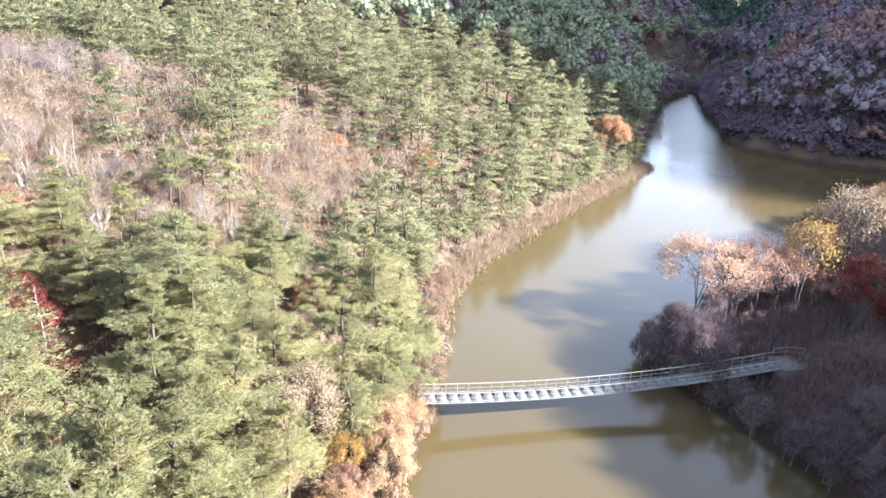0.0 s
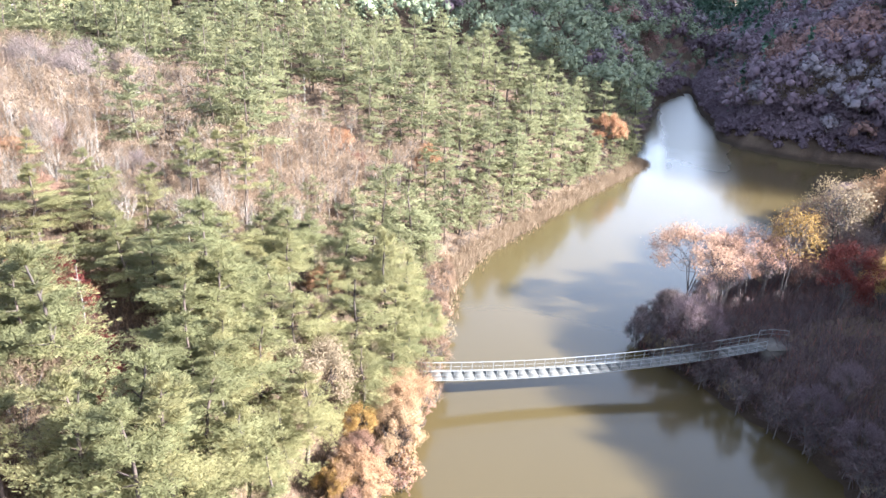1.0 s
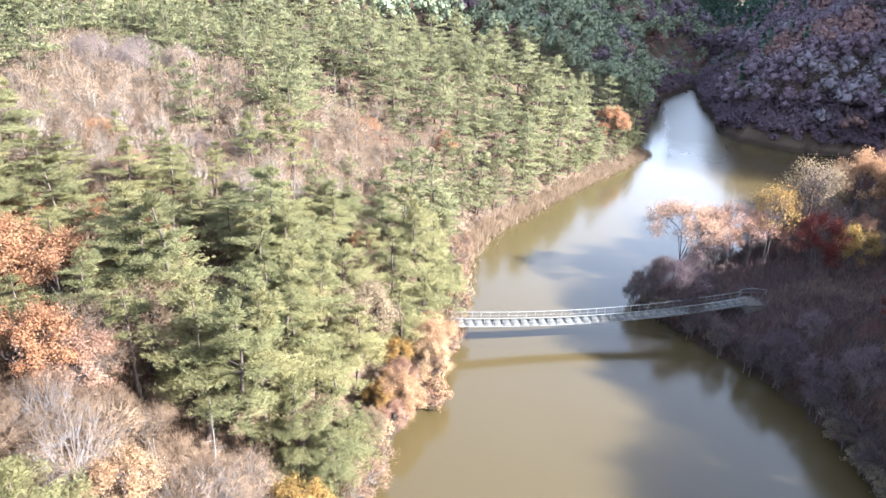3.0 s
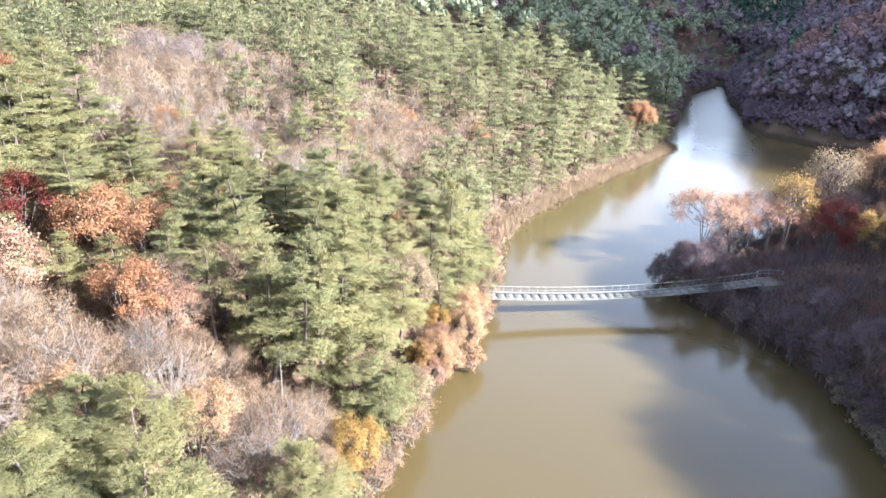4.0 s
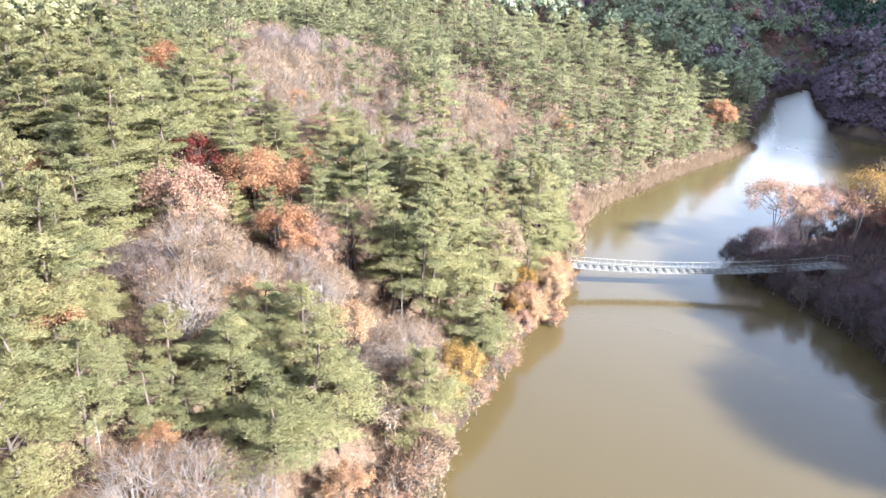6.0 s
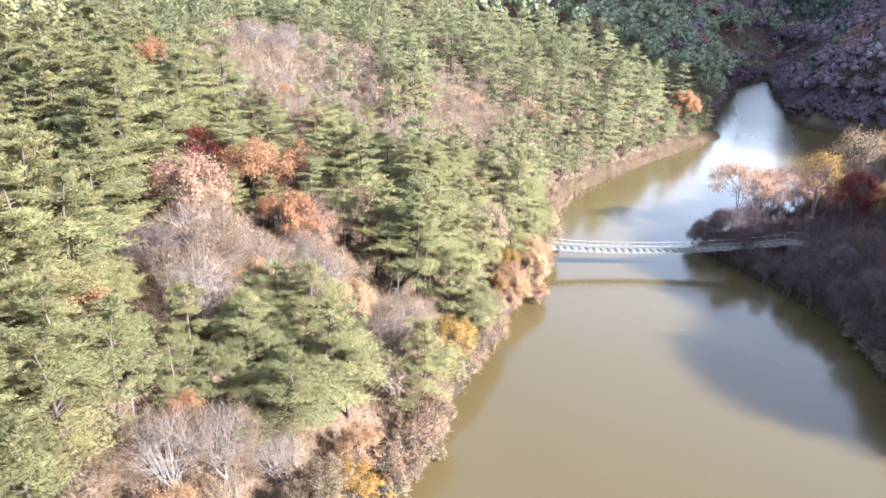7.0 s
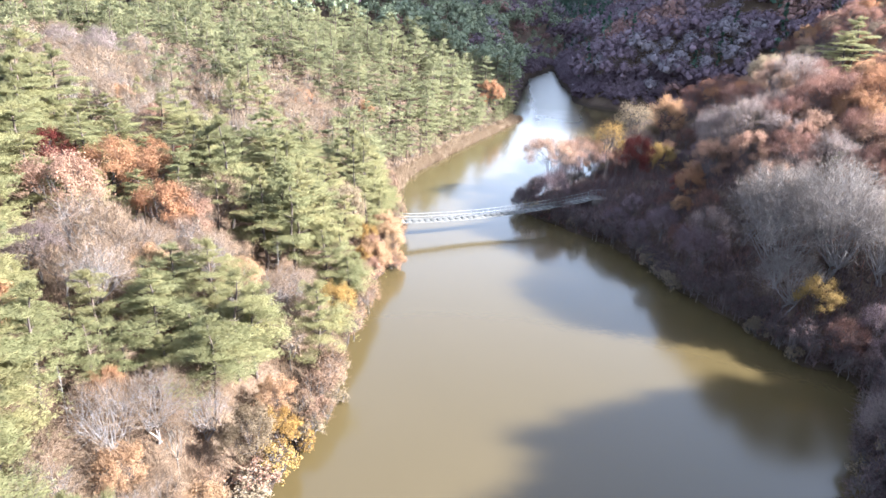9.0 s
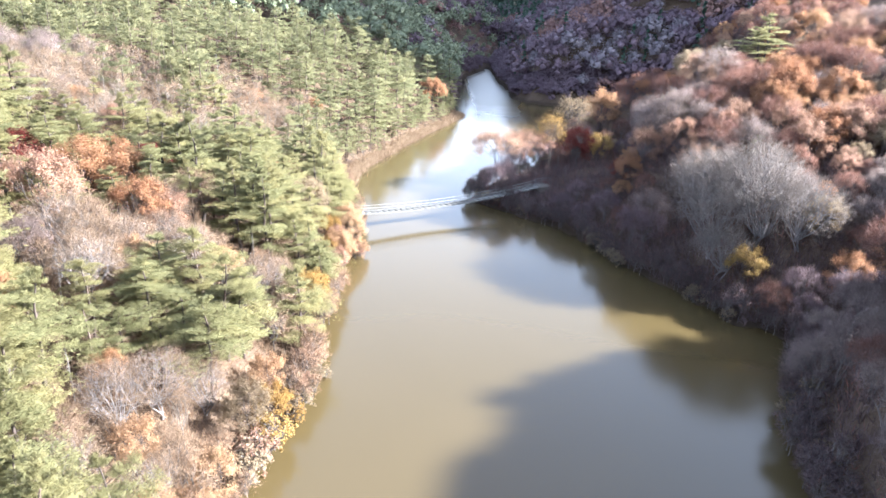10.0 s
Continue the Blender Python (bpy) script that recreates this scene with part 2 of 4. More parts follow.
def shores(x, y):
    """Distance to the west and the east shore: plus on land, minus over water."""
    x, y = np.ravel(np.asarray(x, float)), np.ravel(np.asarray(y, float))
    w, e = away(x, y, WEST), away(x, y, EAST)
    w[x > np.interp(y, WEST_Y, WEST_X)] *= -1
    e[x < np.interp(y, EAST_Y, EAST_X)] *= -1
    ragged = 0.45 * np.sin(1.1 * x + 2 * np.sin(0.6 * y)) + 0.4 * np.sin(0.83 * y + 1.3 * np.sin(0.5 * x))
    return w + ragged, e + ragged


def height(x, y):
    """Height of the ground above the water of the lake."""
    x, y = np.ravel(np.asarray(x, float)), np.ravel(np.asarray(y, float))
    w, e = shores(x, y)
    far = smooth(165, 260, y)
    west = 23 * (1 - np.exp(-w.clip(0) / 32)) * (1 - far) + far * 75 * (1 - np.exp(-w.clip(0) / 75))
    farther = smooth(112, 148, y + 0.15 * x)
    headland = 1 - 0.34 * smooth(52, 66, y) * (1 - smooth(100, 135, y)) * (1 - smooth(20, 45, e))
    low_part = 24 * (1 - np.exp(-e.clip(0) / 42)) * headland + 0.30 * (e - 22).clip(0, 70)
    steep_part = (17.0 - 4.0 * smooth(6, 14, y) * (1 - smooth(32, 42, y))) * (1 - np.exp(-e.clip(0) / 9.0)) + 0.25 * (e - 16).clip(0, 80)
    near_east = low_part + (steep_part - low_part) * (1 - smooth(43, 59, y))
    near_east += 2.5 * np.exp(-((x - 52) / 7) ** 2 - ((y - 43) / 7) ** 2)          # a shoulder south of the bridge
    near_east += 2.0 * np.exp(-((x - 56) / 7) ** 2 - ((y - 17) / 6) ** 2)          # another one beside the ravine
    near_east += 7.0 * np.exp(-((x - 62) / 8) ** 2 - ((y - 57) / 5.5) ** 2)          # a rise above the landing
    near_east += 9.5 * np.exp(-((x - 67) / 13) ** 2 - ((y - 85) / 11) ** 2) * smooth(3, 16, e)
    near_east += 14.0 * np.exp(-((x - 102) / 26) ** 2 - ((y - 88) / 15) ** 2) * smooth(4, 25, e)      # a knoll behind the headland
    near_east *= 1 - 0.30 * np.exp(-((x - 41) / 6) ** 2 - ((y - 47) / 7) ** 2)          # a dip beside the landing
    near_east *= 1 - 0.28 * np.exp(-((y - (30 - 0.23 * (x - 50))) / 3.0) ** 2) * (1 - smooth(10, 25, e))        # a gully
    along, off = x - 44, y - (7 - 0.22 * (x - 44))
    near_east *= 1 - 0.65 * np.exp(-(off / 6.0) ** 2) * (1 - smooth(15, 45, along))      # a ravine
    near_east *= 1 + 0.38 * (1 - smooth(-30, 0, y))
    # The steep second rise is an unseen height added to shade the far valley.
    far_east = 34 * (1 - np.exp(-e.clip(0) / 30)) + 1.08 * (e - 42).clip(0, 260) * (1 - smooth(560, 900, y))
    east = near_east * (1 - farther) + far_east * farther
    land = np.maximum(w, e)
    z = np.where(w > e, west, east) + rolling(x, y) * smooth(2, 25, land)
    return np.where(land > 0, z + 0.25, -np.minimum(4.0, -land * 0.35) + 0.25)


def at_height(x, y):
    return float(height([x], [y])[0])


# ---- mesh helpers ----
class Geo:
    """Gathers vertices and triangles."""

    def __init__(self):
        self.v, self.f, self.n, self.soft = [], [], 0, []

    def add(self, verts, faces, soft=None):
        verts = np.asarray(verts, float).reshape(-1, 3)
        self.v.append(verts)
        if soft is not None:
            self.soft.append(soft)
        self.f.append(np.asarray(faces, int).reshape(-1, 3) + self.n)
        self.n += len(verts)

    def tube(self, pts, radii, sides=5):
        pts, radii = np.asarray(pts, float), np.asarray(radii, float)
        k = len(pts)
        way = np.gradient(pts, axis=0)
        way /= np.linalg.norm(way, axis=1)[:, None] + 1e-9
        ref = np.where(np.abs(way[:, 2:3]) > 0.8, [[1.0, 0, 0]], [[0, 0, 1.0]])
        s = np.cross(way, ref)
        s /= np.linalg.norm(s, axis=1)[:, None] + 1e-9
        u = np.cross(s, way)
        a = np.arange(sides) * 2 * np.pi / sides
        ring = pts[:, None] + radii[:, None, None] * (np.cos(a)[None, :, None] * s[:, None] + np.sin(a)[None, :, None] * u[:, None])
        i, j = np.meshgrid(np.arange(k - 1), np.arange(sides), indexing="ij")
        p, q = i * sides + j, i * sides + (j + 1) % sides
        faces = np.concatenate([np.stack([p, q, q + sides], -1).reshape(-1, 3), np.stack([p, q + sides, p + sides], -1).reshape(-1, 3)])
        self.add(ring, faces)

    def tufts(self, centres, dirs, rng, blades, length, width, spread=0.8, pointed=True, flat=1.0):
        """Sprays of thin blades that spring from one point each: needle bundles (broad ends) or twigs (pointed ends)."""
        c, d = np.asarray(centres), np.asarray(dirs)
        n = len(c)
        way = d[:, None] + rng.normal(0, spread, (n, blades, 3)) * (1, 1, flat)
        way /= np.linalg.norm(way, axis=2)[..., None] + 1e-9
        side = np.cross(way, rng.normal(0, 1, (n, blades, 3)))
        side /= np.linalg.norm(side, axis=2)[..., None] + 1e-9
        tip = c[:, None] + way * length * rng.uniform(0.65, 1.35, (n, blades, 1))
        if pointed:
            a, b, e = c[:, None] + side * width / 2, c[:, None] - side * width / 2, tip
            verts = np.stack([a, b, e], 2).reshape(-1, 3)
            faces = np.arange(n * blades * 3).reshape(-1, 3)
        else:
            verts = np.concatenate([c[:, None], np.stack([tip + side * width / 2, tip - side * width / 2], 2).reshape(n, -1, 3)], 1)
            f = [[0, 1 + 2 * k, 2 + 2 * k] for k in range(blades)]
            faces = (np.arange(n)[:, None, None] * (1 + 2 * blades) + np.array(f)[None]).reshape(-1, 3)
        self.add(verts.reshape(-1, 3), faces)

    def leaves(self, centres, rng, size, lean=None):
        """Small folded leaves or leaf clumps, two triangles each."""
        c = np.asarray(centres)
        n = len(c)
        up = rng.normal(0, 1, (n, 3)) + (0 if lean is None else lean)
        up /= np.linalg.norm(up, axis=1)[:, None] + 1e-9
        s = np.cross(up, rng.normal(0, 1, (n, 3)))
        s /= np.linalg.norm(s, axis=1)[:, None] + 1e-9
        w = np.cross(up, s)
        k = size * rng.uniform(0.6, 1.35, (n, 1))
        q = np.stack([c - s * k, c - w * k * 0.6 + up * k * 0.25, c + s * k, c + w * k * 0.6 + up * k * 0.25], 1)
        faces = (np.arange(n)[:, None, None] * 4 + np.array([[0, 1, 2], [0, 2, 3]])[None]).reshape(-1, 3)
        self.add(q, faces)

    def soften(self, rng, centre, radius, up=0.5, rough=0.25, group=1):
        """Lets the foliage shade as one crown: its normals lean outwards and up, a little differently from tuft to tuft."""
        v, f = np.concatenate(self.v), np.concatenate(self.f)
        out = (v - centre) / radius
        jit = np.repeat(rng.normal(0, rough, (len(v) // group + 1, 3)), group, 0)[: len(v)]
        nrm = out / (np.linalg.norm(out, axis=1)[:, None] + 0.25) * (1 - up) + np.array([0, 0, up]) + jit
        nrm /= np.linalg.norm(nrm, axis=1)[:, None] + 1e-9
        face = np.cross(v[f[:, 1]] - v[f[:, 0]], v[f[:, 2]] - v[f[:, 0]])
        back = (face * nrm[f[:, 1]]).sum(1) < 0
        f[back] = f[back][:, ::-1]
        self.v, self.f, self.soft = [v], [f], [nrm]
        return self

    def moved(self, x, y, z, turn, sx, sz=None):
        v = np.concatenate(self.v)
        c, s = np.cos(turn), np.sin(turn)
        out = np.stack([(v[:, 0] * c - v[:, 1] * s) * sx + x, (v[:, 0] * s + v[:, 1] * c) * sx + y, v[:, 2] * (sz or sx) + z], 1)
        if self.soft:
            m = np.concatenate(self.soft)
            return out, np.concatenate(self.f), np.stack([m[:, 0] * c - m[:, 1] * s, m[:, 0] * s + m[:, 1] * c, m[:, 2]], 1)
        return out, np.concatenate(self.f)

    def mesh(self, name, mat):
        v, f = np.concatenate(self.v), np.concatenate(self.f)
        me = bpy.data.meshes.new(name)
        me.vertices.add(len(v))
        me.vertices.foreach_set("co", v.astype(np.float32).ravel())
        me.loops.add(len(f) * 3)
        me.loops.foreach_set("vertex_index", f.astype(np.int32).ravel())
        me.polygons.add(len(f))
        me.polygons.foreach_set("loop_start", np.arange(0, len(f) * 3, 3, dtype=np.int32))
        me.materials.append(mat)
        me.update(calc_edges=True)
        me.validate()
        if self.soft:
            me.attributes.new("custom_normal", "FLOAT_VECTOR", "POINT").data.foreach_set("vector", np.concatenate(self.soft).astype(np.float32).ravel())
        return me


def part(name, mesh, parent, label=""):
    ob = new(name, mesh)
    ob.parent = parent
    return tagged(ob, label)


# ---- ground and water ----
def grid_lines(lo, hi, fine_lo, fine_hi, step, grow=1.12):
    mid = list(np.arange(fine_lo, fine_hi + 0.01, step))
    s, v = step, fine_hi
    while v < hi:
        s *= grow
        v += s
        mid.append(v)
    s, v = step, fine_lo
    while v > lo:
        s *= grow
        v -= s
        mid.insert(0, v)
    return np.array(mid)


gx, gy = grid_lines(-2600, 2600, -90, 140, 2.0), grid_lines(-2600, 3200, -60, 200, 2.0)
GX, GY = np.meshgrid(gx, gy, indexing="ij")
GZ = height(GX, GY)
_g = Geo()
_i, _j = np.meshgrid(np.arange(len(gx) - 1), np.arange(len(gy) - 1), indexing="ij")
_q = (_i * len(gy) + _j).ravel()
_g.add(np.stack([GX.ravel(), GY.ravel(), GZ], 1), np.concatenate([np.stack([_q, _q + len(gy), _q + len(gy) + 1], 1), np.stack([_q, _q + len(gy) + 1, _q + 1], 1)]))
_me = _g.mesh("ground", LITTER)
_me.polygons.foreach_set("use_smooth", [True] * len(_me.polygons))
tagged(new("ground", _me), "wooded hillsides covered in brown leaf litter", "ground", kind="structure")
_g = Geo()
_g.add([(-400, -420, 0), (400, -420, 0), (400, 480, 0), (-400, 480, 0)], [[0, 1, 2], [0, 2, 3]])
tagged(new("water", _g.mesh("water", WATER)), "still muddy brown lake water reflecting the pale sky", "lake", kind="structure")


# ---- trees ----
def unit(v):
    return v / (np.linalg.norm(v, axis=-1, keepdims=True) + 1e-9)


def pine_geo(rng, H, R, low, dense=72.0, blades=7, length=0.29, width=0.040, limbs=True, gap=1.25):
    """A red pine: a bent trunk, whorls of limbs, flat uneven plates of needles with gaps between."""
    wood, green = Geo(), Geo()
    n = 9
    z = np.linspace(0, H, n)
    bend = rng.normal(0, 0.11 * H / 10, (n, 2)).cumsum(0) * (np.arange(n)[:, None] > 0)
    pts = np.c_[bend, z]
    wood.tube(pts, np.interp(z, [0, H], [0.017 * H, 0.03]) + 0.02, 6)
    levels = max(4, int(round((1 - low) * H / gap)))
    cs, ds = [], []
    heavy = rng.uniform(0, 6.28)                       # the crown reaches farther to one side
    for k in range(levels):
        u0 = (k + 0.5) / levels
        arms = int(rng.integers(3, 6))
        a0 = rng.uniform(0, 6.28)
        for b in range(arms):
            u = float(np.clip(u0 + rng.normal(0, 0.35) / levels, 0, 0.98))
            h = (low + (1 - low) * u) * H
            base = np.array([np.interp(h, z, pts[:, 0]), np.interp(h, z, pts[:, 1]), h])
            a = a0 + b * 6.283 / arms + rng.normal(0, 0.35)
            reach = R * (0.68 + 0.32 * math.sin(math.pi * min(1.0, 0.15 + u))) * (1.0 - 0.66 * u ** 2.2) * (1 + 0.28 * math.cos(a - heavy))
            ln = reach * rng.uniform(0.45, 1.35)
            lift = rng.uniform(-0.08, 0.20) + 0.45 * u ** 2
            out = np.array([math.cos(a), math.sin(a), lift])
            tip = base + ln * out
            mid = (base + tip) / 2 + np.array([0, 0, 0.07 * ln])
            if limbs:
                wood.tube([base, mid, tip], [0.04 + 0.012 * ln, 0.03, 0.012], 3)
            m = max(4, int(dense * ln * rng.uniform(0.6, 1.2)))
            s = rng.uniform(0.14, 1.08, m) ** 0.8
            lateral = rng.normal(0, 0.26, m) * ln * (0.45 + 0.55 * s)
            c = base + np.outer(s * ln, out) + np.outer(lateral, [-math.sin(a), math.cos(a), 0])
            c[:, 2] += 0.08 * ln + rng.normal(0, 0.06, m) - 0.22 * (lateral / ln) ** 2 * ln
            cs.append(c)
            d = np.tile(out * 0.55, (m, 1)) + np.outer(lateral / ln, [-math.sin(a), math.cos(a), 0]) + (0, 0, 0.16)
            ds.append(d)
    top = np.array([pts[-1, 0], pts[-1, 1], H])
    m = int(dense * 1.6)
    cs.append(top + rng.normal(0, 1, (m, 3)) * (0.22, 0.22, 0.25))
    ds.append(np.tile([0, 0, 1.0], (m, 1)))
    green.tufts(np.concatenate(cs), np.concatenate(ds), rng, blades, length, width, 0.6, False, 0.28)
    green.soften(rng, (0, 0, (0.55 * low + 0.3) * H), (R, R, 0.5 * H), 0.72, 0.2, 1 + 2 * blades)
    return wood, green


def branch_geo(rng, H, R, stems=1, fork=0.3, limbs=8, subs=5, ends_each=3, thick=0.014):
    """Stem, limbs and branches that fill a rounded crown. Returns the wood, the ends of the branches and their ways."""
    wood = Geo()
    ends, ways = [], []
    mid = np.array([0, 0, (fork + 1) / 2 * H - 0.06 * H])
    rad = np.array([R, R, (1.02 - fork) / 2 * H])
    for s in range(stems):
        foot = np.r_[rng.normal(0, 0.2 if stems < 4 else 0.7, 2) * (stems > 1), 0]
        lean = rng.normal(0, 0.35 if stems > 1 else 0.1, 2) * R * 0.3
        crotch = np.array([lean[0], lean[1], fork * H * rng.uniform(0.9, 1.2)])
        pts = [foot, foot * 0.6 + crotch * 0.5 + rng.normal(0, 0.08, 3), crotch]
        wood.tube(pts, [thick * H, thick * H * 0.8, thick * H * 0.6], 5)
        n = max(4, limbs // stems + 1)
        for k in range(n):
            up = 1 - 1.25 * ((k + 0.5) / n)
            a = k * 2.4 + s * 1.3 + rng.normal(0, 0.3)
            flat = math.sqrt(max(0, 1 - up * up))
            aim = mid + rad * np.array([flat * math.cos(a), flat * math.sin(a), up]) * rng.uniform(0.5, 0.68)
            bow = (crotch + aim) / 2 + np.array([0, 0, -0.06 * H]) + rng.normal(0, 0.12, 3)
            wood.tube([crotch, bow, aim], [thick * H * 0.5, thick * H * 0.34, 0.03], 4)
            d0 = unit(aim - mid)
            for q in range(subs):
                f = rng.uniform(0.35, 1.0)
                b0 = bow + (aim - bow) * f
                d1 = unit(d0 + rng.normal(0, 0.55, 3) + (0, 0, 0.25))
                b1 = mid + rad * d1 * rng.uniform(0.78, 0.95)
                if (b1 - b0) @ d1 < 0.2:
                    b1 = b0 + d1 * 0.5
                wood.tube([b0, (b0 + b1) / 2 + rng.normal(0, 0.08, 3), b1], [0.03, 0.02, 0.01], 3)
                for e in range(ends_each):
                    g = rng.uniform(0.45, 1.0)
                    ends.append(b0 + (b1 - b0) * g)
                    ways.append(unit(d1 + 0.35 * unit(b1 - b0)))
    return wood, np.array(ends), np.array(ways)


def bare_geo(rng, H, R, stems=1, count=900, length=0.8, width=0.035, fork=0.3, limbs=8, subs=5, thick=0.014):
    wood, ends, ways = branch_geo(rng, H, R, stems, fork, limbs, subs, thick=thick)
    tw = Geo()
    i = rng.integers(0, len(ends), count)
    tw.tufts(ends[i] + rng.normal(0, 0.038 * H, (count, 3)), ways[i] * 0.8 + (0, 0, 0.15), rng, 3, length, width, 0.6)
    tw.soften(rng, (0, 0, 0.55 * H), (R, R, 0.45 * H), 0.72, 0.35, 3)
    return wood, tw


def leafy_geo(rng, H, R, stems=1, count=1500, size=0.15, fork=0.3, thick=0.014):
    wood, ends, ways = branch_geo(rng, H, R, stems, fork, thick=thick)
    k = rng.integers(0, len(ends), 200)
    wood.tufts(ends[k], ways[k], rng, 2, 0.06 * H, 0.03, 0.5)
    lv = Geo()
    i = rng.integers(0, len(ends), count)
    c = ends[i] + ways[i] * rng.uniform(0, 0.08, (count, 1)) * H + rng.normal(0, 0.034 * H, (count, 3))
    lv.leaves(c, rng, size, ways[i] * 0.7 + (0, 0, 0.3))
    lv.soften(rng, (0, 0, (0.4 + 0.5 * fork) * H), (R, R, (1 - fork) / 2 * H), 0.68, 0.3, 4)
    return wood, lv


def snag_geo(rng, H):
    wood = Geo()
    n = 8
    z = np.linspace(0, H, n)
    pts = np.c_[rng.normal(0, 0.05, (n, 2)).cumsum(0), z]
    wood.tube(pts, np.linspace(0.11, 0.02, n), 7)
    twigs = []
    for k in range(18):
        g = Geo()
        h = rng.uniform(0.35, 0.97) * H
        a = rng.uniform(0, 6.28)
        base = np.array([np.interp(h, z, pts[:, 0]), np.interp(h, z, pts[:, 1]), h])
        ln = rng.uniform(0.5, 1.5) * (1.25 - h / H)
        tip = base + ln * np.array([math.cos(a), math.sin(a), rng.uniform(0.0, 0.5)])
        g.tube([base, (base + tip) / 2 + (0, 0, 0.06), tip], [0.03, 0.02, 0.006], 4)
        twigs.append(g)
    return wood, twigs


def prototypes():
    """For each kind of tree: name, label, category, and its variants as pairs of meshes."""
    out = {}

    def kind(key, name, label, category, group, crown_name, builder, wood_mat, crown_mat, count, seed):
        made = []
        for k in range(count):
            w, c = builder(np.random.default_rng(seed + k))
            made.append((w.mesh(name + "_trunk", wood_mat), [g.mesh(name + "_" + crown_name, crown_mat) for g in (c if isinstance(c, list) else [c])]))
        out[key] = dict(name=name, label=label, category=category, group=group, crown=crown_name, made=made, first={})

    def recolour(key, like, name, label, category, group, mat):
        made = []
        for w, c in out[like]["made"]:
            c2 = c[0].copy()
            c2.materials.clear()
            c2.materials.append(mat)
            made.append((w, [c2]))
        out[key] = dict(name=name, label=label, category=category, group=group, crown=out[like]["crown"], made=made, first={})

    kind("pine", "pine_tree", "tall red pine with flat yellow-green needle pads on the slope", "pine tree", "pines on the hillside", "crown",
         lambda r: pine_geo(r, 12.5 * r.uniform(0.92, 1.1), r.uniform(3.1, 3.9), r.uniform(0.24, 0.42)), BARK_PINE, NEEDLES, 6, 11)
    kind("slim", "pine_tree", "slim red pine with long bare trunk and small crown", "pine tree", "pines on the hillside", "crown",
         lambda r: pine_geo(r, 13.0, r.uniform(1.6, 2.1), r.uniform(0.58, 0.68)), BARK_PINE, NEEDLES, 3, 31)
    kind("bare", "bare_tree", "leafless broad-leaved tree with fine grey twigs", "bare tree", "bare trees", "crown",
         lambda r: bare_geo(r, 10.0, 4.2, int(r.integers(1, 4)), 2400, 0.85, 0.022), BARK_GREY, TWIG, 5, 51)
    recolour("bare_shade", "bare", "bare_tree", "leafless bank tree, shade put into its purple-brown twigs", "bare tree", "bare trees", TWIG_SHADE)
    recolour("bare_red", "bare", "bare_tree", "leafless broad-leaved tree with dull reddish-brown twigs", "bare tree", "bare trees", TWIG_RED)
    recolour("warm", "bare", "bare_tree", "leafless young tree with pale brown sunlit twigs", "bare tree", "bare trees on the clearing", TWIG_WARM)
    kind("grand", "spreading_tree", "large spreading leafless tree with pale grey limbs above the water", "bare tree", "bare trees", "crown",
         lambda r: bare_geo(r, 11.0, 5.2, 3, 2000, 0.95, 0.02, 0.16, 24, 8, 0.013), BARK_SILVER, TWIG_SILVER, 3, 111)
    recolour("grand_warm", "grand", "spreading_tree", "spreading leafless tree with sunlit tan twigs in a thicket", "bare tree", "bare trees", TWIG_WARM)
    kind("slender", "slender_tree", "tall slender leafless tree with a pale trunk on the clearing", "bare tree", "bare trees on the clearing", "crown",
         lambda r: bare_geo(r, 9.0, 1.9, 1, 300, 0.7, 0.02, 0.38, 9, 4, 0.010), BARK_POLE, TWIG_WARM, 5, 121)
    kind("sapling", "sapling", "slender leafless sapling with pale brown sunlit twigs", "sapling", "saplings on the clearing", "crown",
         lambda r: bare_geo(r, 5.0, 1.4, 1, 230, 0.6, 0.04), BARK_GREY, TWIG_WARM, 4, 61)
    recolour("shade_sapling", "sapling", "lakeside_bush", "leafless bush on the bank, shade put into its dark colour", "bush", "brush along the shore", BRUSH_SHADE)
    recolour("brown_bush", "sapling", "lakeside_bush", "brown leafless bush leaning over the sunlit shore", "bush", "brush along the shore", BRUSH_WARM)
    kind("shrub", "shrub", "low shrub with dry tan leaves over the water", "shrub", "shrubs along the shore", "crown",
         lambda r: leafy_geo(r, 3.2, 1.5, 2, 1000, 0.09, 0.1), BARK_GREY, TAN, 3, 81)
    recolour("pink_shrub", "shrub", "shrub", "low shrub with pinkish autumn leaves by the lake", "shrub", "shrubs along the shore", PINK)
    recolour("peach_shrub", "shrub", "shrub", "low shrub with pale peach leaves over the water", "shrub", "shrubs along the shore", PEACH)
    recolour("gold_shrub", "shrub", "shrub", "low shrub with golden leaves by the lake", "shrub", "shrubs along the shore", GOLD)
    kind("rust", "autumn_tree", "broad-leaved tree in rust-orange autumn leaf", "autumn tree", "autumn trees", "crown",
         lambda r: leafy_geo(r, 9.0, 3.5, int(r.integers(1, 3)), 11500, 0.084), BARK_DARK, RUST, 3, 71)
    recolour("pink", "rust", "autumn_tree", "broad-leaved tree with pinkish-tan autumn leaves", "autumn tree", "autumn trees", PINK)
    recolour("tan", "rust", "autumn_tree", "broad-leaved tree with thin dry tan leaves", "autumn tree", "autumn trees", TAN)
    recolour("peach", "rust", "autumn_tree", "low broad-leaved tree with pale peach leaves over the shore", "autumn tree", "autumn trees", PEACH)
    recolour("gold", "rust", "autumn_tree", "broad-leaved tree in bright golden-yellow leaf", "autumn tree", "autumn trees", GOLD)
    recolour("red", "rust", "maple_tree", "small maple tree in deep red leaf", "maple tree", "autumn trees", RED)
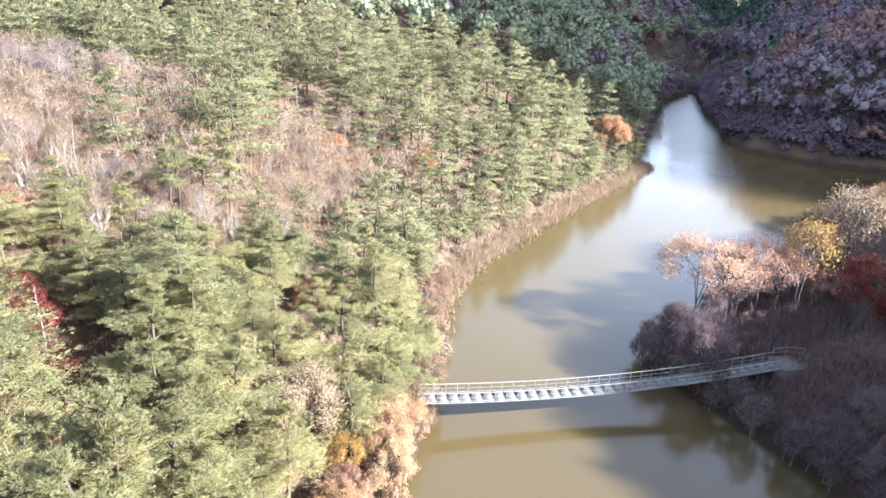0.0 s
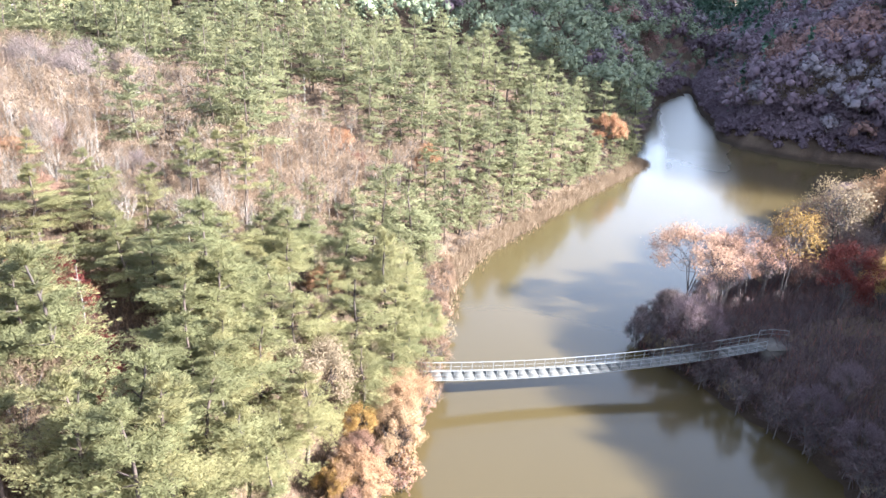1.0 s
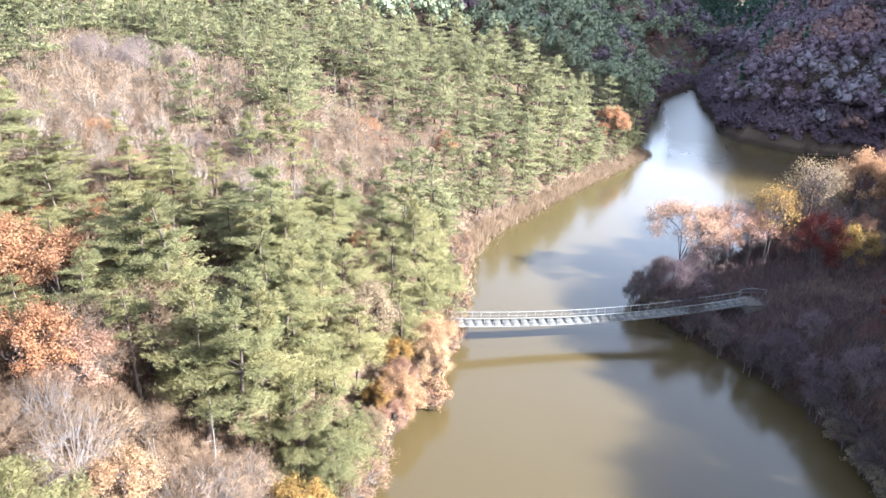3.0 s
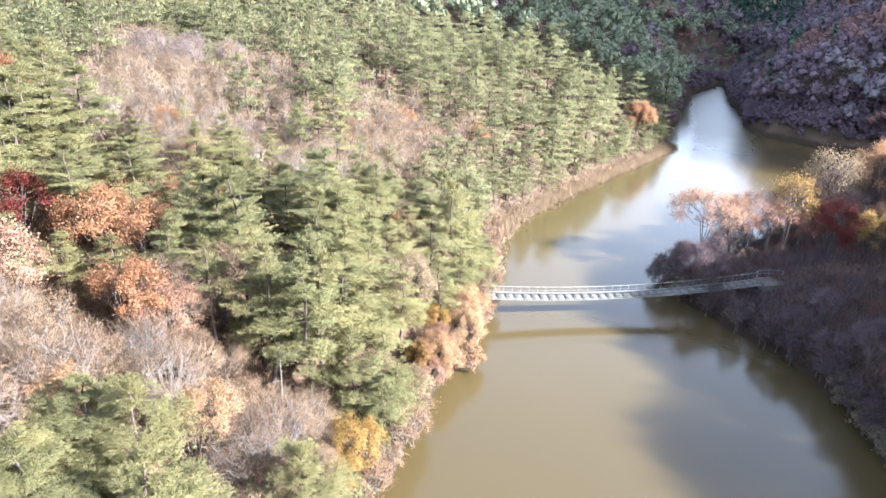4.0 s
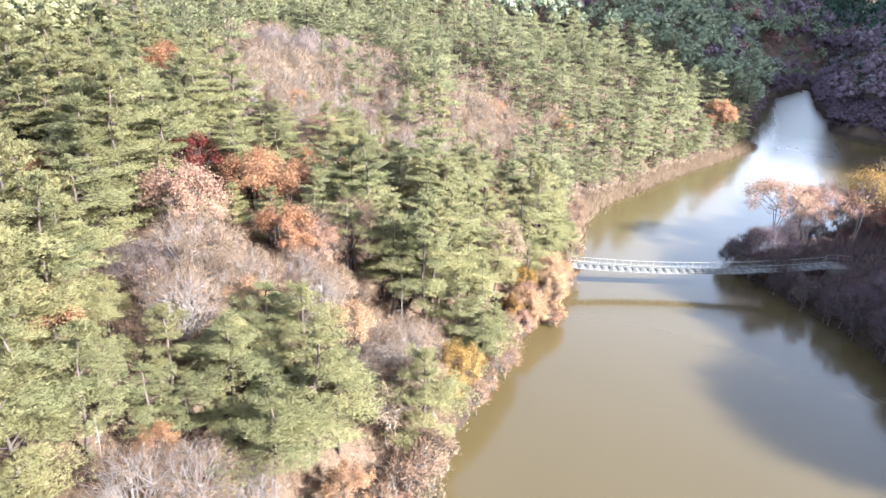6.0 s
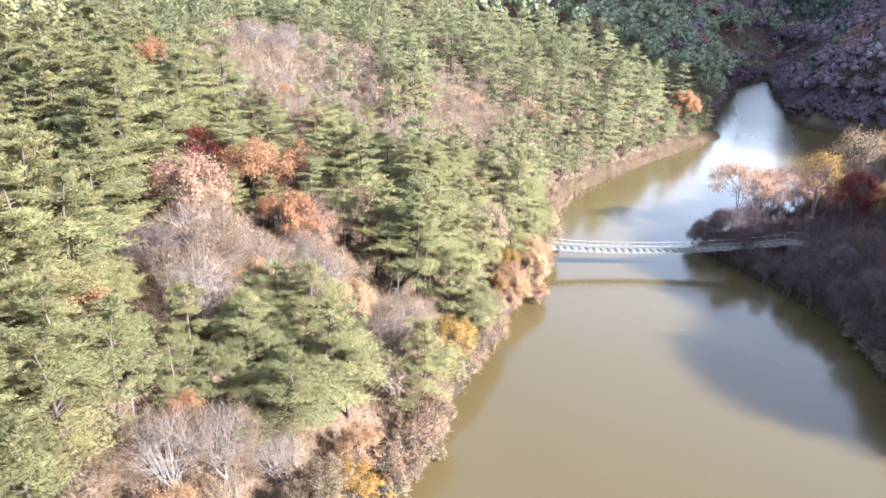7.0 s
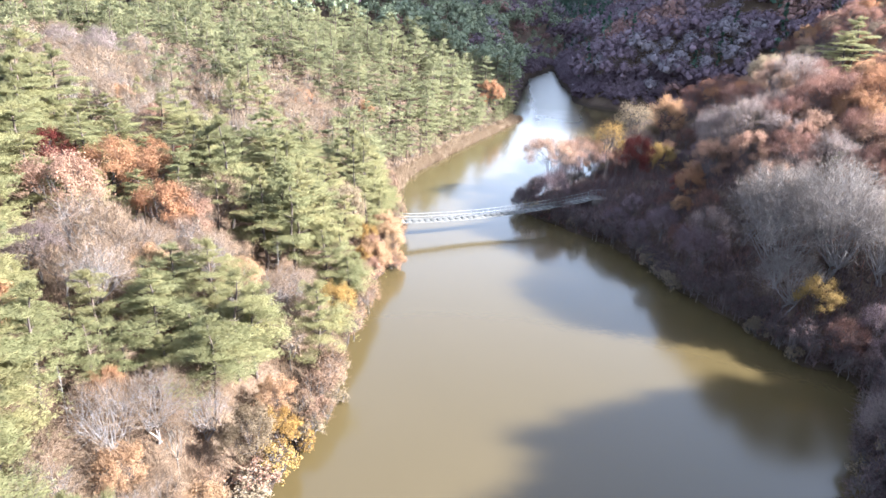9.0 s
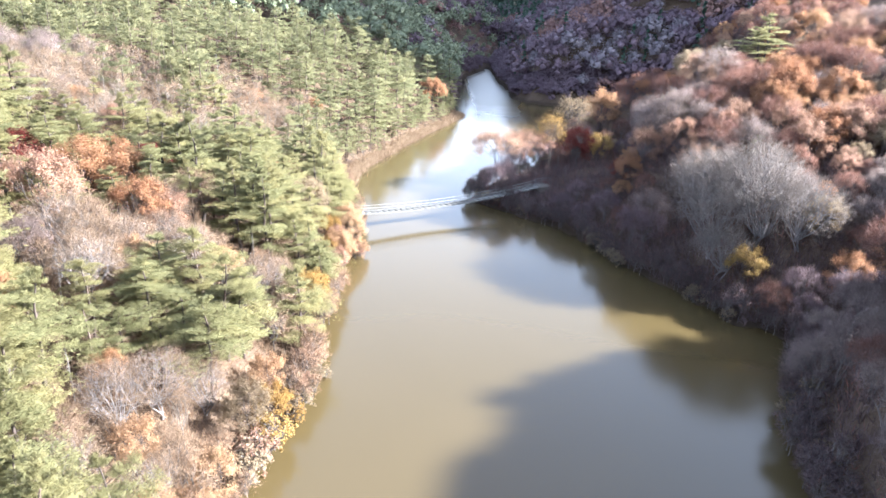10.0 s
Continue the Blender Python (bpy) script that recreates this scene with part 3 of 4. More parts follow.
    kind("snag", "dead_tree", "dead bleached tree trunk with short broken branches", "dead tree", "dead trees", "branch",
         lambda r: snag_geo(r, 9.5), BARK_PALE, BARK_PALE, 3, 91)
    kind("high", "shore_tree", "slender shore tree with a high crown of pinkish leaves", "autumn tree", "trees on the headland", "crown",
         lambda r: leafy_geo(r, 12.0, 2.8, 4, 3400, 0.085, 0.5, 0.007), BARK_DARK, PINK, 3, 101)
    kind("umbrella", "shore_tree", "shore tree on dark bare stems with a broad pinkish crown", "autumn tree", "trees on the headland", "crown",
         lambda r: leafy_geo(r, 12.5, 6.0, 4, 9500, 0.10, 0.52, 0.0075), BARK_DARK, PINK, 2, 131)
    kind("stems", "shore_tree", "slim leafless shore tree with several dark stems", "bare tree", "trees on the headland", "crown",
         lambda r: bare_geo(r, 8.5, 1.7, 3, 420, 0.7, 0.022, 0.45, 9, 4, 0.009), BARK_DARK, TWIG_SHADE, 3, 141)
    recolour("high_gold", "high", "shore_tree", "slender shore tree with a high yellow crown", "autumn tree", "trees on the headland", GOLD)
    recolour("high_tan", "high", "shore_tree", "tall shore tree with pale tan leaves", "autumn tree", "trees on the headland", TAN)
    return out


KINDS = prototypes()
pick = np.random.default_rng(5)


def plant(key, x, y, scale=1.0, tall=1.0, sink=0.15):
    """Sets one tree of that kind on the ground."""
    k = KINDS[key]
    v = int(pick.integers(len(k["made"])))
    if v not in k["first"]:
        root = tagged(new(k["name"]), k["label"], k["category"], k["group"])
        wood, crown = k["made"][v]
        part("trunk", wood, root)
        for c in crown:
            tagged(part(k["crown"], c, root), kind="stuff" if k["crown"] == "crown" else "")
        k["first"][v] = root
        root.matrix_basis = pose(x, y, at_height(x, y) - sink, 0, 0, float(pick.uniform(0, 360))) @ Matrix.Diagonal((scale, scale, scale * tall, 1))
        return root
    f = k["first"][v].scale
    m = pose(x, y, at_height(x, y) - sink, float(pick.normal(0, 2.5)), float(pick.normal(0, 2.5)), float(pick.uniform(0, 360))) @ Matrix.Diagonal((scale / f[0], scale / f[1], scale * tall / f[2], 1))
    return copy_thing(k["first"][v], m)


def scatter(x0, x1, y0, y1, gap, rng, taken=()):
    """Points at least gap apart in a stretch of land, on a jittered grid."""
    nx, ny = int((x1 - x0) / gap), int((y1 - y0) / gap)
    gx_, gy_ = np.meshgrid(np.arange(nx), np.arange(ny))
    x = x0 + (gx_ + 0.5 * (gy_ % 2) + rng.uniform(0.08, 0.72, gx_.shape)) * gap
    y = y0 + (gy_ + rng.uniform(0.08, 0.72, gy_.shape)) * gap
    x, y = x.ravel(), y.ravel()
    ok = np.ones(len(x), bool)
    for tx, ty, tr in taken:
        ok &= (x - tx) ** 2 + (y - ty) ** 2 > tr * tr
    return x[ok], y[ok]


# single trees that stand out: kind, x, y, scale
SINGLES = [
    ("umbrella", 30.2, 74.0, 1.03), ("umbrella", 37.6, 76.0, 0.92), ("high_gold", 42.6, 75.2, 1.15), ("high_tan", 49.4, 79.0, 1.35),
    ("stems", 33.6, 74.9, 1.0), ("stems", 35.3, 75.2, 0.9), ("stems", 40.2, 75.6, 1.0), ("stems", 31.6, 73.0, 0.8), ("high", 34.4, 76.5, 0.85),
    ("bare", 27.2, 71.0, 0.55), ("bare_red", 45.6, 76.8, 0.7), ("red", 44.4, 65.2, 1.05), ("gold", 49.0, 64.9, 0.86),
    ("rust", 58, 82, 1.25), ("bare", 52, 79, 0.95), ("red", 44.3, 46.9, 0.6), ("pink", 47.1, 44.6, 0.9), ("rust", 44.1, 43.8, 0.75), ("tan", 65.9, 62.8, 0.7),
    ("pink", 60.7, 39.6, 1.0), ("pink", 50.1, 39.7, 0.9), ("gold", 45.6, 12.9, 0.78), ("gold", 56.6, 12.2, 0.62), ("tan", 56.3, 12.6, 0.8), ("rust", 69.6, 29.6, 1.15),
    ("rust", 74.3, 45.4, 1.05), ("rust", 100.1, 70.2, 1.05), ("rust", 89.3, 45.7, 1.05), ("rust", 56.3, 5.9, 0.85), ("bare_red", 70, 74, 0.8), ("tan", 78, 80, 1.1),
    ("bare_red", 74, 76, 0.8), ("grand", 49.5, 29.0, 1.3), ("grand", 51.5, 20.6, 1.3), ("grand", 45.6, 20.8, 1.35), ("grand", 49.4, 16.4, 1.3), ("grand", 46.5, 25.5, 1.25), ("grand", 44.6, 16.6, 0.9), ("grand", 53.5, 13.0, 1.1), ("bare_red", 80, 62, 0.8), ("pine", 62.1, 33.8, 0.45),
    ("rust", 33.0, 149.0, 1.15), ("rust", 36.5, 153, 0.9), ("bare", -62, 100, 1.0), ("bare", -56, 104, 0.9), ("bare", -68, 96, 1.0), ("bare", -60, 93, 0.8), ("bare_red", -47, 66, 0.55), ("bare", -40, 70, 0.6), ("bare", -52, 72, 0.6), ("pine", -33, 57, 0.6), ("pine", -37, 58.5, 0.5), ("pine", -28, 57.5, 0.55), ("rust", -7, 106, 0.7), ("rust", -21, 99, 0.7), ("red", -18, 100, 0.42), ("snag", -1, 106, 0.9), ("snag", -29, 109, 1.0),
    ("rust", -39.8, 30.0, 1.1), ("rust", -35.6, 30.5, 1.1), ("red", -46.5, 29, 0.95), ("pink", -41, 17.5, 1.15), ("rust", -32.4, 21.5, 0.95), ("pink", -29.8, 22.5, 0.85), ("gold", -52, 12.5, 0.85), ("rust", -55, 16, 0.7),
    ("rust", -63, 50.6, 0.95), ("rust", -31.5, -3, 0.45), ("rust", -17.4, 41, 0.6), ("red", -31.5, 40.6, 0.62), ("red", -34.5, 43.2, 0.6), ("red", -28.2, 37.6, 0.55), ("red", -25.6, 34.6, 0.5), ("bare_red", -23.4, 31.6, 0.45), ("bare_red", -30, 39.0, 0.5), ("rust", -39, 43.4, 0.6), ("gold", -9, 41.5, 0.5),
    ("pink", -8, 38.5, 0.5), ("pink", -8.6, 34.5, 0.5), ("tan", -10, 31.5, 0.45), ("pink", -6.5, 46, 0.5), ("gold", -13.4, 19.2, 0.72), ("gold", -13.9, 17.0, 0.5),
    ("tan", -19.8, -4.5, 0.75), ("gold_shrub", -18.3, -5.0, 1.4), ("pink_shrub", -19.6, -7.2, 1.4), ("gold", -18.4, -2.2, 0.55), ("shrub", -20.2, -8.0, 1.3), ("brown_bush", -22.7, -9.8, 1.0), ("gold", -9.6, 35.5, 0.5), ("pink", -10.2, 33.0, 0.35), ("warm", -35.5, 12.5, 0.85), ("warm", -25.7, 0.5, 0.5),
    ("grand_warm", -24.2, -3.4, 0.6), ("grand_warm", -27.4, -5.2, 0.66), ("grand_warm", -30.4, -7.6, 0.7), ("slender", -25.6, -7.6, 0.75), ("peach", -18.8, 0.9, 0.6), ("grand_warm", -38.2, 13.6, 0.85), ("grand_warm", -33.0, 12.6, 0.75), ("grand_warm", -30.2, 23.8, 0.8),
    ("snag", -29.6, 38.6, 0.95), ("snag", -20, 21.4, 0.85), ("snag", -33.7, -6, 0.6), ("snag", -37, 5, 0.75), ("snag", -51, 65, 0.8), ("snag", -46, 72, 0.85),
    ("pine", -6.5, 48.6, 0.62), ("pine", -7.2, 54.5, 0.7), ("pine", -10.5, 50.8, 0.85), ("pine", -6.2, 58, 0.65), ("pine", -8.5, 45, 0.7),
    ("slim", -29, 68, 0.9), ("slim", -27, 70, 0.95), ("slim", -31.5, 67, 0.9), ("slim", -30, 62, 0.85), ("slim", -26, 66, 0.85),
]
TAKEN = [(x, y, 1.7 if k == "grand_warm" else 2.5 if k in ("snag", "slim") else 3.6 * max(s, 0.6)) for k, x, y, s in SINGLES] + [(37.5, 61.5, 3.0), (40, 62.3, 2.5), (-30.5, 40, 3.6), (-27.5, 37.2, 3.2), (-34, 42.5, 3.0), (-25.5, 34.2, 3.0), (-23, 30.8, 2.4), (34.5, 60.5, 2.6), (34, 56.5, 4.2), (36.5, 55, 3.6), (38.5, 58.5, 3.2), (31, 58, 3.0), (48.5, 60, 4.0), (47.5, 56, 3.6), (44, 60.6, 3.6), (43, 57, 3.2), (33, 72, 3.0), (29, 69.5, 3.0), (37, 72.5, 3.4), (41, 72.5, 3.0), (46, 73.5, 3.4), (53.5, 63.5, 3.0), (58, 62.5, 3.2), (62, 61.5, 3.0), (-14.0, 14.9, 1.3), (68, 59.8, 3.0), (73, 58.5, 3.5), (78, 57.3, 3.5), (82.5, 56.3, 3.5), (86.5, 68.2, 4.0)]
for _k, _x, _y, _s in SINGLES:
    plant(_k, _x, _y, _s)
plant("pine", 86.5, 68.2, 1.2, 0.82)                  # a broad round pine on the crest
plant("pine", 89.0, 69.6, 1.1, 0.85)


def inside(x, y, blobs):
    out = np.zeros(len(x), bool)
    for cx, cy, rx, ry in blobs:
        out |= ((x - cx) / rx) ** 2 + ((y - cy) / ry) ** 2 < 1
    return out


CLEARINGS = [(-50, 68, 20, 18), (-24, 86, 9, 21), (-32, 63, 8, 9), (-47, 98, 11, 9), (-72, 104, 12, 12), (-38, 78, 12, 10), (-60, 82, 13, 12), (-14, 100, 6, 10)]
THICKETS = [(-37.5, 13, 8, 6.5), (-27, 19, 6, 5), (-19.5, 15, 5, 8), (-28, -11.5, 6.5, 6), (-25, 1, 2.5, 2.5)]
LOW_WOOD = [(-33, 4.0, 9, 6), (-38, 46, 14, 14), (-18, 62, 7, 20), (-31, 13, 4, 4), (-38, 23.5, 7, 5)]

# west slope, near: single trees
rng = np.random.default_rng(21)
X, Y = scatter(-85, 5, -30, 66, 3.5, rng, TAKEN)
W, E_ = shores(X, Y)
_ok = (W > 1.2) & (W < 75) & (X > -50 - 0.88 * (Y + 14))
X, Y, W = X[_ok], Y[_ok], W[_ok]
OPEN, BUSH, LOW = inside(X, Y, CLEARINGS), inside(X, Y, THICKETS), inside(X, Y, LOW_WOOD)
R = rng.random(len(X))
for x, y, w, o, t, low, r in zip(X, Y, W, OPEN, BUSH, LOW, R):
    if o:
        key = "slender" if r < 0.62 else "warm" if r < 0.76 else "slim" if r < 0.85 else "pink" if r < 0.90 else "rust" if r < 0.94 else "pine"
        plant(key, x, y, rng.uniform(0.7, 1.05) if key == "slender" else rng.uniform(0.45, 0.7))
    elif t:
        key = "grand_warm" if r < 0.38 else "slender" if r < 0.54 else "warm" if r < 0.70 else "bare" if r < 0.74 else "peach" if r < 0.88 else "rust" if r < 0.93 else "pine"
        plant(key, x, y, rng.uniform(0.5, 0.75))
    else:
        key = "pine" if r < 0.90 else "slim" if r < 0.93 else "warm" if r < 0.965 else "rust" if r < 0.98 else "tan"
        s = rng.uniform(0.78, 1.12) * (0.8 if w < 6 else 1)
        plant(key, x, y, s * (0.72 if low else 1), rng.uniform(0.88, 1.1) * (0.8 if low else 1))
# saplings between
X, Y = scatter(-70, -10, 40, 74, 2.6, rng, TAKEN)
_ok = inside(X, Y, CLEARINGS)
for x, y in zip(X[_ok], Y[_ok]):
    plant("sapling" if rng.random() < 0.55 else "slender", x, y, rng.uniform(0.55, 0.9))
X, Y = scatter(-46, -14, -22, 28, 2.5, rng, TAKEN)
_ok = inside(X, Y, THICKETS) & (shores(X, Y)[0] > 1)
for x, y in zip(X[_ok][::2], Y[_ok][::2]):
    plant("sapling", x, y, rng.uniform(0.8, 1.3))
# trees and shrubs that lean over the west shore
for y in np.arange(-28, 82, 0.6):
    x = float(np.interp(y, WEST_Y, WEST_X))
    r = rng.random()
    if any((x - tx) ** 2 + (y - ty) ** 2 < 2.0 for tx, ty, _ in TAKEN):
        continue
    if 30 < y < 50:                                   # a skirt of pale autumn leaf below the bridge
        key = "peach" if r < 0.42 else "peach_shrub" if r < 0.7 else "pink_shrub" if r < 0.9 else "brown_bush"
    elif 19 < y <= 30 or 53 < y < 66:                 # pines down to the water
        key = "pine" if r < 0.45 else "brown_bush" if r < 0.8 else "shrub"
    elif y < -14 or -12 < y < 1:
        key = "peach" if r < 0.2 else "brown_bush" if r < 0.55 else "shrub" if r < 0.9 else "gold_shrub"
    else:
        key = "brown_bush" if r < 0.6 else "shrub" if r < 0.85 else "pink_shrub"
    size = rng.uniform(0.48, 0.7) if key == "peach" else rng.uniform(0.35, 0.6) if key == "pine" else rng.uniform(0.6, 1.15)
    plant(key, x - (rng.uniform(-0.3, 1.8) if key in ("peach", "pine") else rng.uniform(-1.9, 0.7)), y, size)

# east slope: single trees
X, Y = scatter(22, 125, -32, 120, 4.2, rng, TAKEN)
W, E_ = shores(X, Y)
# Bound widened past the view: added unseen trees fill the water's shadow.
_ok = (E_ > 0.1) & (E_ < 68) & (X < 72 + 1.02 * (Y + 14)) & ~((X < 42) & (Y > 63))
X, Y, E_ = X[_ok], Y[_ok], E_[_ok]
R = rng.random(len(X))
for x, y, e, r in zip(X, Y, E_, R):
    ravine = abs(y - (3 - 0.22 * (x - 44))) < 5 and x < 70
    low = 0.55 if 34 < y < 56 and e < 15 else 0.58 if 49 < x < 84 and -6 < y < 30 - 0.2 * (x - 50) else 1.0       # low brush by the landing; lowered above the ravine to let the sun in
    # Shaded stretches get the darkened twigs, sunlit ones the plain grey.
    if e < 5 or ravine:
        plant(("bare" if 8 < y < 38 and e > 2.5 or y < -1 else "bare_shade") if r < 0.75 else "bare_red" if r < 0.93 else "tan", x, y, min(1.0, low + 0.25) * rng.uniform(0.6, 0.9))
    elif e < 18 or y > 58:
        plant(("bare_red" if y > 68 else "bare_shade" if e < 9 and y > 38 or y > 52 else "bare") if r < (0.36 if y < 30 else 0.30) else "bare_red" if r < 0.66 else "pink" if r < 0.78 else "rust" if r < 0.93 else "tan" if r < 0.985 else "gold", x, y, low * rng.uniform(0.85, 1.15) * (0.5 if 54 < y < 72 else 0.65 if y > 54 else 1.15 if y < -2 else 1))
    else:
        high_up = 0.14 if e > 30 else 0.0
        plant("bare" if r < 0.26 - high_up else "bare_red" if r < 0.52 - high_up else "rust" if r < 0.70 else "pink" if r < 0.90 else "tan", x, y, low * rng.uniform(0.85, 1.15))
# low brush on the headland
X, Y = scatter(22, 43, 62, 86, 2.6, rng, TAKEN[-3:])
_, E_ = shores(X, Y)
for x, y in zip(X[E_ > 0.5], Y[E_ > 0.5]):
    plant("shade_sapling", x, y, rng.uniform(0.32, 0.5))
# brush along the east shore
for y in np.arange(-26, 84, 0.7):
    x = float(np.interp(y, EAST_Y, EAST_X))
    plant("shade_sapling" if rng.random() < 0.85 else "shrub", x + rng.uniform(-1.9, 0.8), y, rng.uniform(0.7, 1.15))


# ---- woods too far off to count ----
far_rng = np.random.default_rng(40)
MID_PINE = [pine_geo(np.random.default_rng(200 + k), 12.0, 3.3, 0.28, 10.0, 5, 0.60, 0.13, False, 1.55) for k in range(7)]
MID_COARSE = [pine_geo(np.random.default_rng(210 + k), 12.0, 3.2, 0.32, 10.0, 3, 0.70, 0.19, False, 1.6) for k in range(3)]
MID_BARE = [bare_geo(np.random.default_rng(220 + k), 9.0, 2.1, 1, 170, 0.8, 0.04, 0.40, 5, 3, 0.010) for k in range(4)]
X, Y = scatter(-150, 60, 66, 215, 5.2, far_rng, TAKEN)
W, E_ = shores(X, Y)
_ok = (W > 1) & (W < 115) & (Y < 182)
X, Y, W = X[_ok], Y[_ok], W[_ok]
Z = height(X, Y)
OPEN = inside(X, Y, CLEARINGS)
trunk_g, needle_g, wood_g, twig_g = Geo(), Geo(), Geo(), Geo()
for x, y, z, o, w in zip(X, Y, Z, OPEN, W):
    gap = math.sin(x * 0.19 + 2 * math.sin(y * 0.11)) + math.sin(y * 0.23 + 1.5 * math.sin(x * 0.08))
    if gap > 1.55 and not o and w > 8:
        continue
    if far_rng.random() < (0.85 if o else 0.16):
        a, b = MID_BARE[int(far_rng.integers(4))]
        s = far_rng.uniform(0.7, 1.05)
        turn = far_rng.uniform(0, 6.28)
        wood_g.add(*a.moved(x, y, z, turn, s))
        twig_g.add(*b.moved(x, y, z, turn, s))
    else:
        a, b = MID_PINE[int(far_rng.integers(7))] if w < 52 and y < 180 else MID_COARSE[int(far_rng.integers(3))]
        s, turn = far_rng.uniform(0.6, 1.18), far_rng.uniform(0, 6.28)
        trunk_g.add(*a.moved(x, y, z - 0.2, turn, s))
        needle_g.add(*b.moved(x, y, z - 0.2, turn, s))
XC, YC = scatter(-95, 0, 70, 122, 3.3, far_rng, TAKEN)
_ok = inside(XC, YC, CLEARINGS)
for x, y, z in zip(XC[_ok], YC[_ok], height(XC[_ok], YC[_ok])):
    a, b = MID_BARE[int(far_rng.integers(4))]
    s, turn = far_rng.uniform(0.5, 0.95), far_rng.uniform(0, 6.28)
    wood_g.add(*a.moved(x, y, z, turn, s))
    twig_g.add(*b.moved(x, y, z, turn, s))
for y in np.arange(68, 172, 1.9):                     # low pines along the reeds
    x = float(np.interp(y, WEST_Y, WEST_X)) - far_rng.uniform(1.2, 5.5)
    a, b = MID_PINE[int(far_rng.integers(7))]
    s, turn = far_rng.uniform(0.35, 0.75), far_rng.uniform(0, 6.28)
    trunk_g.add(*a.moved(x, y, at_height(x, y) - 0.8, turn, s))
    needle_g.add(*b.moved(x, y, at_height(x, y) - 0.8, turn, s))
root = tagged(new("pine_wood"), "dense sunlit pine wood on the spur above the lake", "woodland", kind="stuff")
part("trunks", trunk_g.mesh("pine_wood_trunks", BARK_PINE), root)
part("crowns", needle_g.mesh("pine_wood_crowns", SPUR_NEEDLES), root)
root = tagged(new("bare_thicket"), "thicket of leafless brown trees on the clearing", "thicket", kind="stuff")
part("trunks", wood_g.mesh("thicket_trunks", BARK_POLE), root)
part("twigs", twig_g.mesh("thicket_twigs", TWIG_WARM), root)


def clump_geo(r, H, R, n, size, cone):
    """A distant crown: many loose clumps of foliage round a stem."""
    g = Geo()
    u = r.uniform(0, 1, n)
    a = r.uniform(0, 6.283, n)
    if cone:
        rad = R * (1.02 - u) * r.uniform(0.5, 1.1, n)
        z = H * (0.12 + 0.88 * u)
    else:
        rad = R * np.sqrt(1 - (2 * u - 1) ** 2) * r.uniform(0.55, 1.1, n)
        z = H * (0.28 + 0.72 * u)
    g.leaves(np.stack([rad * np.cos(a), rad * np.sin(a), z], 1), r, size, (0, 0, 0.8))
    return g.soften(r, (0, 0, 0.45 * H), (R, R, 0.5 * H), 0.4, 0.2, 4)


_P = (1 + 5 ** 0.5) / 2
ICO = np.array([(a, b * _P, 0) for a in (-1, 1) for b in (-1, 1)] + [(0, a, b * _P) for a in (-1, 1) for b in (-1, 1)] + [(b * _P, 0, a) for a in (-1, 1) for b in (-1, 1)], float)
ICO_FACES = [t for t in ((i, j, k) for i in range(12) for j in range(i + 1, 12) for k in range(j + 1, 12)) if all(abs(np.linalg.norm(ICO[a] - ICO[b]) - 2) < 0.01 for a, b in ((t[0], t[1]), (t[1], t[2]), (t[0], t[2])))]


def lobed_geo(r, H, R, lobes, n, size):
    """A distant broad-leaved crown: several billows of fine foliage, each lit as a rounded mass."""
    g = Geo()
    a0 = r.uniform(0, 6.283)
    cs, ds, body = [], [], []
    for k in range(lobes):
        up = 1.0 - 1.15 * k / lobes
        a = a0 + 2.4 * k + r.normal(0, 0.3)
        flat = math.sqrt(max(0.0, 1 - up * up))
        c = np.array([flat * math.cos(a) * R * 0.6, flat * math.sin(a) * R * 0.6, H * (0.56 + 0.24 * up)]) + r.normal(0, 0.08 * R, 3)
        d = unit(r.normal(0, 1, (n, 3)) + (0, 0, 0.5))
        cs.append(c + d * R * r.uniform(0.36, 0.52) * r.uniform(0.75, 1.1, (n, 1)))
        ds.append(unit(d + 0.5 * unit(c - (0, 0, 0.45 * H))))
        body.append((c, d))
    cs, ds = np.concatenate(cs), np.concatenate(ds)
    g.leaves(cs, r, size, ds * 1.2)
    nrm = [np.repeat(unit(ds + (0, 0, 0.3) + r.normal(0, 0.14, ds.shape)), 4, 0)]
    for c, d in body:                                 # the dense inside of each billow
        ball = unit(ICO) * r.uniform(0.6, 1.2, (12, 1)) + r.normal(0, 0.18, ICO.shape)
        g.add(c + ball * R * 0.24, ICO_FACES)
        nrm.append(unit(ball + (0, 0, 0.3)))
    v, f, nrm = np.concatenate(g.v), np.concatenate(g.f), np.concatenate(nrm)
    g.v, g.f = [v], [f]
    face = np.cross(v[f[:, 1]] - v[f[:, 0]], v[f[:, 2]] - v[f[:, 0]])
    back = (face * nrm[f[:, 1]]).sum(1) < 0
    f[back] = f[back][:, ::-1]
    g.soft = [nrm]
    return g


FAR = {"pine": [lobed_geo(np.random.default_rng(300 + k), 11, 3.1, 6, 24, 0.36) for k in range(5)],
       "brown": [lobed_geo(np.random.default_rng(310 + k), 10.5, 3.9, 7, 30, 0.40) for k in range(5)],
       "fine": [lobed_geo(np.random.default_rng(330 + k), 10.5, 3.9, 7, 42, 0.31) for k in range(5)],
       "cedar": [clump_geo(np.random.default_rng(320 + k), 15, 2.4, 44, 0.85, True) for k in range(4)]}
far_g = {k: Geo() for k in FAR}
for k in ("rust", "grey", "ridge"):
    far_g[k] = Geo()
X, Y = scatter(-170, 420, 150, 620, 5.4, far_rng)
X2, Y2 = scatter(-260, -60, 0, 230, 5.4, far_rng)
X3, Y3 = scatter(-100, 700, 620, 1100, 13, far_rng)
X4, Y4 = scatter(150, 360, 80, 380, 7.5, far_rng)
